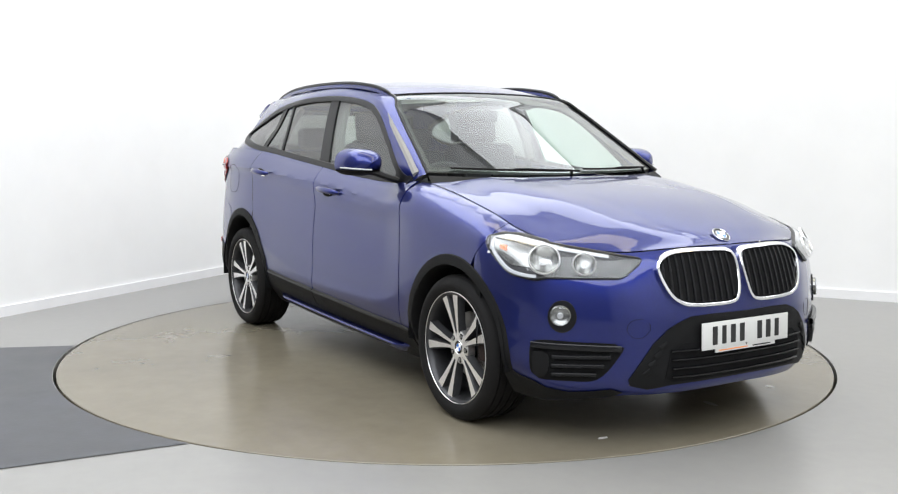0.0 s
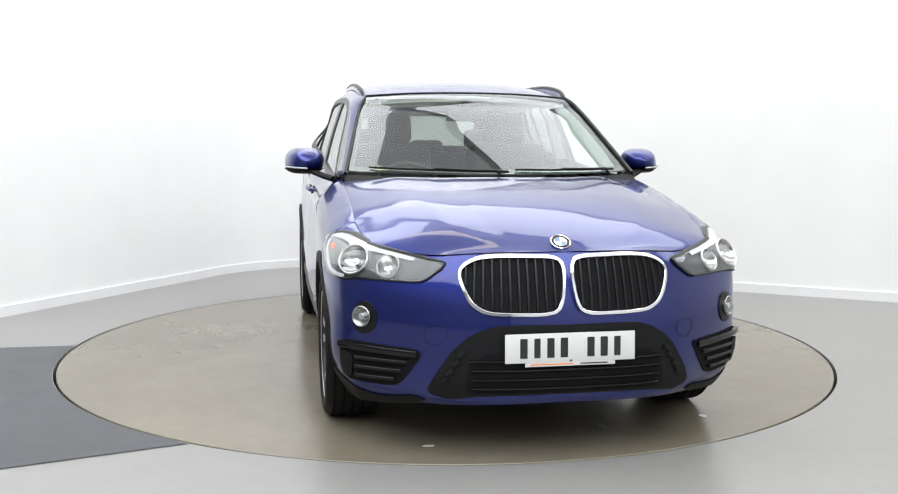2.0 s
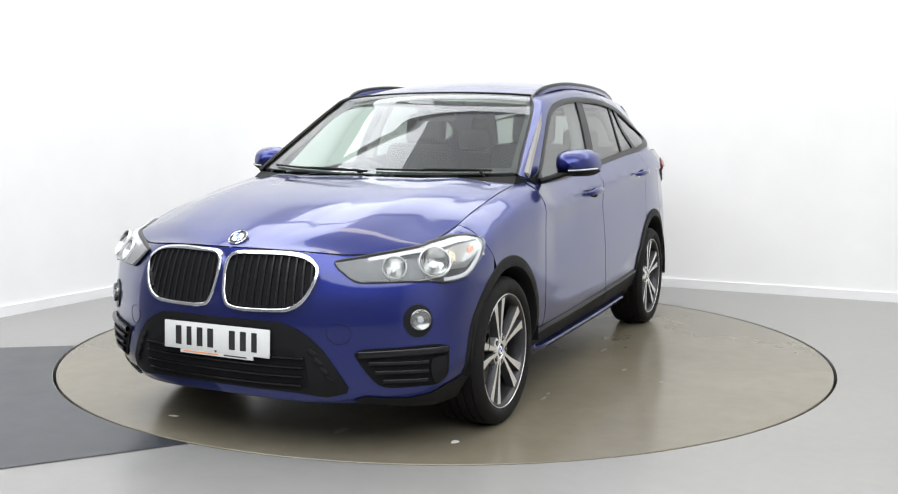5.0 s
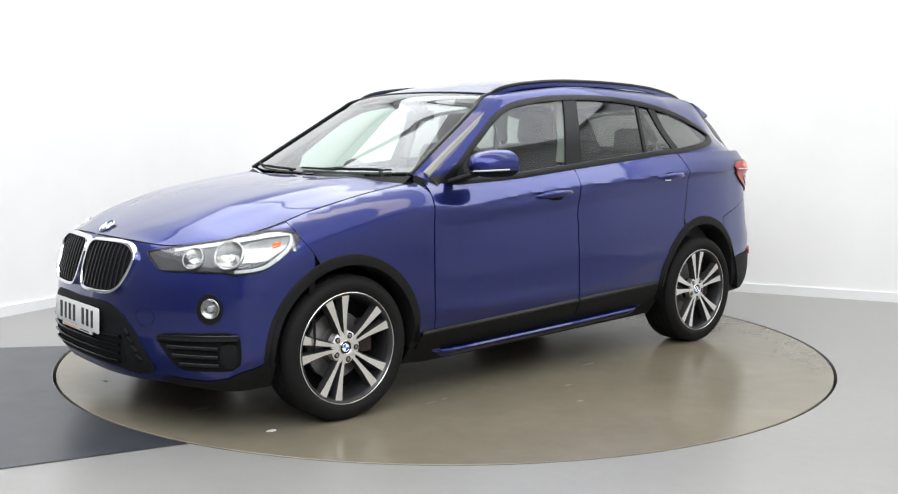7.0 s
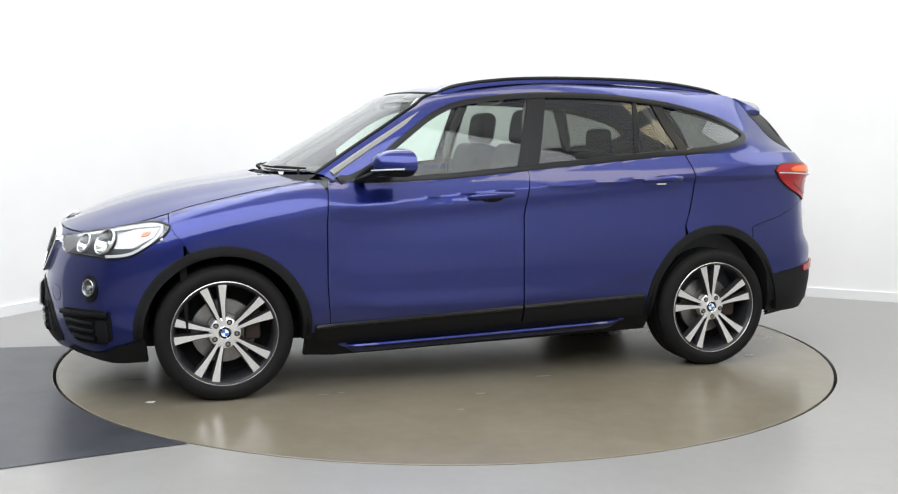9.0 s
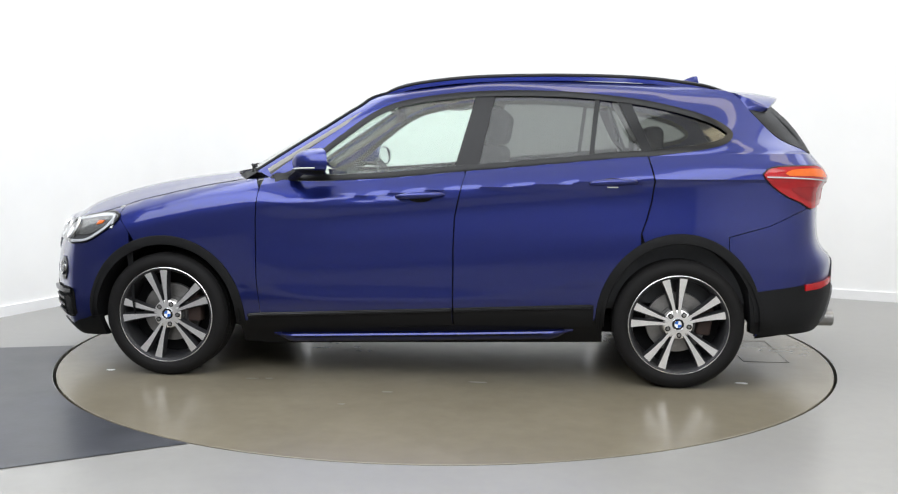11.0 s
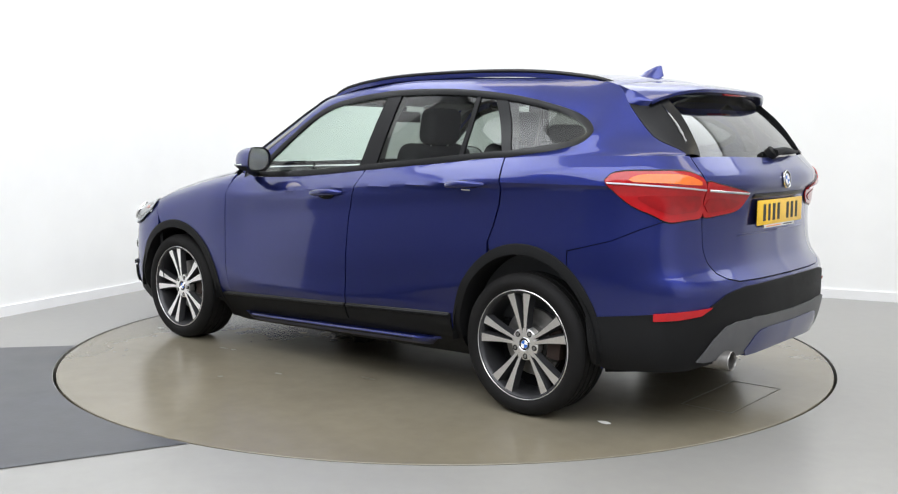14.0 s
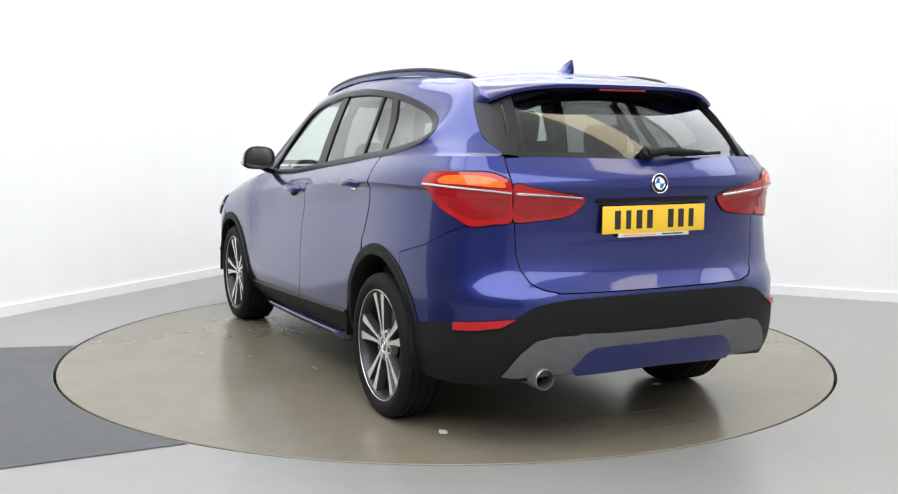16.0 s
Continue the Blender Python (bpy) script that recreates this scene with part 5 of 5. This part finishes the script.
def mirrors():
    for s in (1, -1):
        rows = []
        n = 20
        for i in range(15):
            t = i / 14
            # from the rear opening to the blunt front of the shell
            x = 0.475 + 0.155 * t
            k = math.sqrt(max(0.0, 1 - t ** 2.6)) * 0.97 + 0.03
            cy, cz = 0.945 - 0.012 * t, 1.142 - 0.004 * t
            row = []
            for j in range(n):
                a = 2 * math.pi * j / n
                ca, sa = math.cos(a), math.sin(a)
                ry, rz = 0.106, 0.068
                sx = math.copysign(abs(ca) ** 0.7, ca)
                sz = math.copysign(abs(sa) ** 0.75, sa)
                yy = cy + ry * sx * k * (1.0 if ca < 0 else 0.92 - 0.10 * sz)
                row.append((x - 0.05 * (1 if ca > 0 else 0) * ca * (1 - t), s * yy, cz + rz * sz * k))
            rows.append(row)
        bm = grid_mesh(rows, closed_v=True)
        bmesh.ops.recalc_face_normals(bm, faces=bm.faces)
        m = part("door_mirror", bm, PAINT, front_doors[0 if s > 0 else 1], "blue door mirror on a black foot")
        low = [[(p[0] + 0.004, p[1] * 1.0 + s * 0.003 * (1 if abs(p[1]) > 0.95 else -1), min(p[2], 1.105) - 0.003) for p in r] for r in rows]
        low = [[(x, y, z if z < 1.1 else 1.1005) for x, y, z in r] for r in low]
        b2 = grid_mesh(low, closed_v=True)
        bmesh.ops.recalc_face_normals(b2, faces=b2.faces)
        part("mirror_base", b2, PLASTIC, m, "black lower mirror shell")
        part("indicator", tube(spline([(0.49, s * 1.040, 1.112), (0.56, s * 1.028, 1.110), (0.605, s * 0.985, 1.106), (0.625, s * 0.93, 1.103)], 0.02), 0.0045, 6), LAMPWHITE, m, "pale indicator strip")
        g = bmesh.new()
        vs = [g.verts.new((rows[0][j][0] - 0.001 + 0.006, 0.945 * s + (rows[0][j][1] - 0.945 * s) * 0.90, 1.142 + (rows[0][j][2] - 1.142) * 0.90)) for j in range(n)]
        g.faces.new(vs)
        part("mirror_glass", g, CHROME, m, "silvered mirror glass")
        rim = grid_mesh([[(p[0], p[1], p[2]) for p in rows[0]], [(p[0] + 0.002, 0.945 * s + (p[1] - 0.945 * s) * 0.9, 1.142 + (p[2] - 1.142) * 0.9) for p in rows[0]]], closed_v=True)
        part("mirror_rim", rim, TRIM, m)
        part("mirror_arm", tube([(0.66, s * 0.80, 1.050), (0.64, s * 0.845, 1.064), (0.60, s * 0.90, 1.086), (0.58, s * 0.95, 1.098)], lambda t: 0.030 - 0.004 * t, 10, flat=0.55), PLASTIC, m, "black mirror foot")


mirrors()


def handles():
    for doors, u0, u1, z0, z1 in ((front_doors, 2.696, 2.945, 0.962, 0.976), (rear_doors, 3.680, 3.912, 1.038, 1.050)):
        for s, door in zip((1, -1), doors):
            flip = (lambda b: b) if s > 0 else mirrored
            pts, cup = [], []
            for k in range(17):
                t = k / 16
                bow = math.sin(math.pi * t)
                pts.append((u0 + (u1 - u0) * t, z0 + (z1 - z0) * t + 0.004 * bow, 0.006 + 0.032 * bow ** 0.45))
            body = tube([skin(u, z, o) for u, z, o in pts], lambda t: 0.006 + 0.010 * math.sin(math.pi * t) ** 0.5, 10, flat=1.1)
            h = part("door_handle", flip(body), PAINT, door, "blue pull handle")
            # no recess is cut: a black disc paints the shade behind the handle
            um, zm = (u0 + u1) / 2, (z0 + z1) / 2
            cupm = at_skin(um, zm - 0.004, 0.0025) @ Matrix.Diagonal((1.55, 0.72, 1, 1))
            part("handle_shade", flip(disc_at(cupm, 0.043, -0.004, 0.0)), DARK, h, "black disc painted for the shade behind the handle")
            part("handle_insert", flip(bar_on_skin([(um - 0.03 + 0.055 * t / 6, zm - 0.024) for t in range(7)], 0.006, 0.009, 0.004)), CHROME, h, "chrome insert")


handles()


def fuel_flap():
    """Joint of the filler flap on the car's right rear quarter."""
    u0, z0 = ux(-1.56), 0.985
    ring = loop([(u0 - 0.085, z0 - 0.075), (u0 + 0.085, z0 - 0.08), (u0 + 0.09, z0 + 0.075), (u0 - 0.08, z0 + 0.075)], 0.01)
    part("fuel_flap", mirrored(bar_on_skin(ring + ring[:2], 0.0012, 0.003, 0.004)), DARK, car, "thin joint of the fuel filler flap")


fuel_flap()


def ws_point(t, s, lift=0.0):
    """A point on the windscreen: t from its foot to the roof, s across."""
    i = 1 + t * (I_WS - 1)
    k = int(min(I_WS - 1, i))
    f = i - k
    a, b = OUTER[k], OUTER[k + 1]
    e = [a[q] + (b[q] - a[q]) * f for q in range(3)]
    tt = (i - 1) / (I_WS - 1)
    return Vector((e[0] + WS_BOW(tt) * (1 - s * s) + lift * 0.6, s * (e[1] - 0.012), e[2] + WS_CROWN(tt) * (1 - abs(s) ** 2.4) + lift * 0.8))


def wipers():
    for a, b in ((0.05, -0.86), (0.86, 0.10)):
        pts = [ws_point(0.012 + 0.022 * k / 10, a + (b - a) * k / 10, 0.010) for k in range(11)]
        w = part("windscreen_wiper", tube(pts, 0.0055, 6), RUBBER, car, "black windscreen wiper")
        arm = [Vector((1.02 - 0.10 * abs(a + (b - a) * 0.0), (a) * 0.72, 1.062))] + [ws_point(0.004 + 0.022 * k / 6, a + (b - a) * 0.55 * k / 6, 0.016) for k in range(1, 7)]
        part("arm", tube(arm, lambda t: 0.0075 - 0.003 * t, 6), PLASTIC, w)


wipers()

# ---- the car: wheels ----


def wheel():
    w = new("wheel")
    tagged(w, "five double-spoke alloy wheel with a black tyre")
    w.parent = car
    R = 0.328
    prof = [(0.228, -0.205), (0.250, -0.212), (0.285, -0.216), (0.308, -0.205), (R - 0.004, -0.190)]
    for c in (-0.160, -0.118, -0.076, -0.034):
        prof += [(R, c - 0.016), (R, c + 0.014), (R - 0.007, c + 0.016), (R - 0.007, c + 0.022)]
    prof += [(R, -0.010), (R - 0.006, 0.004), (0.308, 0.018), (0.290, 0.024), (0.272, 0.023), (0.257, 0.014), (0.248, 0.006), (0.236, -0.004)]
    part("tyre", lathe(prof, 72), RUBBER, w, "black rubber tyre", 50)
    rim = lathe([(0.244, 0.004), (0.252, 0.010), (0.2545, 0.006), (0.250, 0.012), (0.243, 0.010), (0.236, 0.002), (0.231, -0.012), (0.226, -0.05), (0.222, -0.15), (0.232, -0.20), (0.238, -0.204)], 72)
    rim_ob = part("rim", rim, [ALLOYGREY], w, "grey alloy rim", 30)
    lip = lathe([(0.2545, 0.004), (0.253, 0.012), (0.2505, 0.0135), (0.2485, 0.011), (0.2475, 0.006)], 72)
    part("rim_lip", lip, ALLOY, rim_ob, "machined rim lip")
    for k in range(5):
        for sgn in (-1, 1):
            base = radians(77 + 72 * k)
            d = Vector((math.cos(base), 0, math.sin(base)))
            n = Vector((-math.sin(base), 0, math.cos(base)))
            rows = []
            for i in range(13):
                t = i / 12
                r = 0.052 + 0.192 * t
                off = sgn * (0.0110 + 0.0370 * t ** 1.25)
                hw = 0.0088 + 0.0150 * t ** 1.6
                y = 0.004 - 0.014 * (1 - t) ** 2 - 0.004 * math.sin(math.pi * t)
                c = d * r + n * off
                rows.append([c - n * (hw + 0.008) + Vector((0, y - 0.035, 0)), c - n * hw + Vector((0, y - 0.004, 0)), c - n * (hw - 0.002) + Vector((0, y, 0)),
                             c + n * (hw - 0.002) + Vector((0, y, 0)), c + n * hw + Vector((0, y - 0.004, 0)), c + n * (hw + 0.006) + Vector((0, y - 0.035, 0))])
            bm = grid_mesh(rows)
            bmesh.ops.recalc_face_normals(bm, faces=bm.faces)
            bm.normal_update()
            flipme = sum(f.normal.y for f in bm.faces) < 0
            if flipme:
                bmesh.ops.reverse_faces(bm, faces=bm.faces)
            bm.normal_update()
            for f in bm.faces:
                f.material_index = 0 if f.normal.y > 0.8 else 1
            part("spoke", bm, [ALLOY, ALLOYGREY], rim_ob, "machined silver spoke with grey flanks", 25)
    hub = lathe([(0.0, -0.016), (0.034, -0.016), (0.036, -0.012), (0.062, -0.010), (0.074, -0.016), (0.078, -0.05)], 40)
    part("hub", hub, ALLOY, rim_ob, "silver hub")
    for k in range(5):
        a = radians(41 + 72 * k)
        m = Matrix.Translation((0.056 * math.cos(a), -0.0115, 0.056 * math.sin(a))) @ Matrix.Rotation(radians(-90), 4, "X")
        # holes are drawn as raised black discs, their shade put into the colour
        part("bolt_hole", disc_at(m, 0.0135, -0.004, 0.0015), DARK, rim_ob)
        part("bolt", disc_at(m, 0.008, 0.0, 0.004), STEEL, rim_ob)
    roundel(rim_ob, Matrix.Translation((0, -0.017, 0)) @ Matrix.Rotation(radians(-90), 4, "X"), 0.031, "centre_cap")
    part("brake_disc", lathe([(0.06, -0.085), (0.065, -0.075), (0.085, -0.078), (0.09, -0.085), (0.155, -0.085), (0.157, -0.105), (0.06, -0.11)], 48), STEEL, w, "steel brake disc")
    cal = bmesh.new()
    box(cal, 0, 0, 0, 0.075, 0.08, 0.15, 0.015, 2, Matrix.Translation((-0.135, -0.085, 0.03)))
    part("brake_caliper", cal, RUST, w, "rusty brake caliper")
    part("hub_backing", lathe([(0.0, -0.13), (0.222, -0.13), (0.222, -0.145)], 32), DARK, w)
    return w


w0 = wheel()
w0.matrix_basis = pose(1.335, 0.880, ZW)
copy_thing(w0, pose(-1.335, 0.880, ZW, 0, -7, 0))
copy_thing(w0, pose(1.335, -0.880, ZW, 0, 0, 180))
copy_thing(w0, pose(-1.335, -0.880, ZW, 0, 0, 180))

# ---- the car: cabin ----


def seat(x, y, back=1.0):
    s = new("front_seat")
    tagged(s, "black cloth front seat with a headrest")
    s.parent = car
    s.matrix_basis = pose(x, y, 0.0)
    bm = box(bmesh.new(), 0.02, 0, 0.60, 0.54, 0.50, 0.20, 0.06, 4)
    part("cushion", bm, CLOTH, s)
    bm = box(bmesh.new(), 0, 0, 0, 0.16, 0.50, 0.62, 0.06, 4, Matrix.Translation((-0.30, 0, 0.93)) @ Matrix.Rotation(radians(-18), 4, "Y"))
    part("backrest", bm, CLOTH, s)
    bm = box(bmesh.new(), 0, 0, 0, 0.11, 0.27, 0.20, 0.05, 5, Matrix.Translation((-0.415, 0, 1.325)) @ Matrix.Rotation(radians(-10), 4, "Y"))
    part("headrest", bm, CLOTH, s)
    for k in (-0.07, 0.07):
        part("post", tube([(-0.40, k, 1.18), (-0.41, k, 1.26)], 0.007, 6), SATIN, s)
    return s


def cabin():
    seat(0.02, 0.37)
    seat(0.02, -0.37)
    b = new("rear_bench")
    tagged(b, "black cloth rear bench with three headrests")
    b.parent = car
    part("cushion", box(bmesh.new(), -0.80, 0, 0.62, 0.50, 1.26, 0.18, 0.05, 3), CLOTH, b)
    part("backrest", box(bmesh.new(), 0, 0, 0, 0.16, 1.26, 0.56, 0.06, 3, Matrix.Translation((-1.13, 0, 0.90)) @ Matrix.Rotation(radians(-20), 4, "Y")), CLOTH, b)
    for y in (-0.40, 0.0, 0.40):
        part("headrest", box(bmesh.new(), 0, 0, 0, 0.10, 0.24, 0.15 if y else 0.10, 0.04, 4, Matrix.Translation((-1.235, y, 1.255 if y else 1.20))), CLOTH, b)
    # dashboard
    rows = []
    for j in range(-14, 15):
        s = j / 14
        c = 0.17 * (1 - s * s)
        rows.append([(0.55, s * 0.70, 0.60), (0.47 + 0.02 * c, s * 0.70, 0.80), (0.50, s * 0.71, 0.965), (0.58, s * 0.71, 1.010), (0.72 + c * 0.6, s * 0.705, 1.020), (0.88 + c, s * 0.70, 1.005)])
    d = part("dashboard", outward(grid_mesh(rows), (0.8, 0, 0.5)), DASH, car, "dark dashboard")
    part("instrument_hood", box(bmesh.new(), 0.52, -0.37, 1.02, 0.16, 0.36, 0.06, 0.028, 3), DASH, d)
    part("screen", box(bmesh.new(), 0.50, 0.0, 1.03, 0.03, 0.24, 0.10, 0.01, 2), GLOSSBLACK, d, "small central screen")
    # steering wheel on the car's right
    m = Matrix.Translation((0.33, -0.37, 0.955)) @ Matrix.Rotation(radians(-66), 4, "Y")
    bm = bmesh.new()
    ring = [m @ Vector((0.185 * math.cos(2 * math.pi * k / 36), 0.185 * math.sin(2 * math.pi * k / 36), 0)) for k in range(37)]
    sw = part("steering_wheel", tube(ring, 0.015, 8), DASH, car, "dark leather steering wheel")
    part("boss", disc_at(m, 0.075, -0.02, 0.02, dome=0.01), DASH, sw)
    for a in (0, 90, 270):
        ca, sa = math.cos(radians(a + 180)), math.sin(radians(a + 180))
        part("spoke", tube([m @ Vector((0.06 * ca, 0.06 * sa, 0)), m @ Vector((0.18 * ca, 0.18 * sa, 0))], 0.016, 6, flat=0.5), SATIN if a else DASH, sw)
    # cabin floor, door cards, boot and inner pillars
    bm = box(bmesh.new(), -0.55, 0, 0.42, 2.7, 1.5, 0.08, 0.02)
    box(bm, 0.62, 0, 0.62, 0.06, 1.44, 0.48, 0.01)
    box(bm, 0.10, 0, 0.58, 0.9, 0.20, 0.26, 0.04)
    part("cabin_floor", bm, DASH, car, "dark cabin floor and console")
    p = [(0.70, 0.42), (0.70, 0.98), (0.3, 1.015), (-0.24, 1.06), (-0.69, 1.10), (-1.17, 1.14), (-1.75, 1.15), (-1.75, 0.60), (-1.70, 0.42)]
    both("door_card", sheet(dense(p, 0.08), lambda x, z, o: (x, 0.765 - 0.03 * smooth(0.9, 1.15, z) + o, z), 0.1, 0), DASH, car, "dark inner door trim")
    bm = box(bmesh.new(), -1.55, 0, 0.70, 0.72, 1.40, 0.30, 0.02)
    box(bm, -1.56, 0, 1.06, 0.60, 1.22, 0.02, 0.005)
    part("boot", bm, DASH, car, "dark boot trim and parcel shelf")
    for s in (1, -1):
        for pts, r in (([(-0.245, 0.70, 1.13), (-0.28, 0.68, 1.28), (-0.34, 0.60, 1.47)], 0.04), ([(-1.15, 0.68, 1.19), (-1.09, 0.655, 1.32), (-1.03, 0.58, 1.45)], 0.04),
                       ([(-1.76, 0.66, 1.12), (-1.72, 0.59, 1.30), (-1.62, 0.52, 1.43)], 0.06)):
            part("pillar_trim", tube([(x, s * y, z) for x, y, z in spline(pts, 0.08)], r, 8, flat=0.5), LINING if r < 0.05 else DASH, car, "inner pillar trim")
        a = [Vector(e) for e in OUTER[2:I_WS + 1:3]]
        part("pillar_trim", tube([(v.x - 0.03, s * (v.y + 0.012), v.z - 0.030) for v in a], 0.030, 8, flat=0.7), LINING, car, "pale inner windscreen pillar")
        part("grab_handle", tube(spline([(-0.02, s * 0.56, 1.475), (-0.05, s * 0.545, 1.452), (-0.16, s * 0.545, 1.452), (-0.19, s * 0.56, 1.478)], 0.03), 0.008, 6), LINING, car)
        part("seat_belt", tube([(-0.27, s * 0.69, 1.28), (-0.26, s * 0.70, 0.9), (-0.22, s * 0.70, 0.6)], 0.018, 6, flat=0.2), CLOTH, car)
    im = part("inside_mirror", box(bmesh.new(), 0.20, 0.0, 1.392, 0.03, 0.24, 0.065, 0.014, 3), DASH, car, "dark inside mirror")
    part("sensor_housing", box(bmesh.new(), 0.30, 0.0, 1.445, 0.11, 0.11, 0.035, 0.012, 2), DASH, im)
    part("mirror_stem", tube([(0.27, 0, 1.435), (0.225, 0, 1.41)], 0.012, 6), DASH, im)
    for y in (-0.36, 0.36):
        part("sun_visor", box(bmesh.new(), 0, 0, 0, 0.15, 0.40, 0.018, 0.007, 2, Matrix.Translation((0.13, y, 1.468)) @ Matrix.Rotation(radians(12), 4, "Y")), LINING, car, "pale sun visor")
    st = bmesh.new()
    c = ws_point(0.93, -0.88, -0.006)
    box(st, c.x, c.y, c.z, 0.03, 0.035, 0.002)
    part("sticker", st, BADGEBLUE, car, "small blue windscreen sticker")


cabin()

# ---- what turns ----
TURN = [(0.0, -58.14), (0.5, -61.82), (1.0, -67.37), (1.5, -73.23), (2.0, -79.5), (2.5, -85.27), (3.0, -91.53), (3.5, -97.36), (4.0, -103.57), (4.5, -109.35),
        (5.0, -115.47), (5.2, -117.84), (7.3, -142.76), (7.5, -145.1), (8.0, -151.13), (8.5, -156.84), (9.0, -162.81), (9.2, -165.16), (11.3, -188.88), (11.5, -191.21),
        (12.0, -197.3), (12.5, -202.86), (13.0, -208.79), (13.5, -214.46), (14.0, -220.5), (14.5, -226.11), (15.0, -232.19), (15.5, -237.87), (16.0, -243.92)]


def motions():
    walk(turntable, [(t, pose(0, 0, 0, 0, 0, a)) for t, a in TURN])
    walk(car, [(t, pose(0, 0, 0, 0, 0, a) @ pose(OFF[0], OFF[1], 0)) for t, a in TURN])


motions()
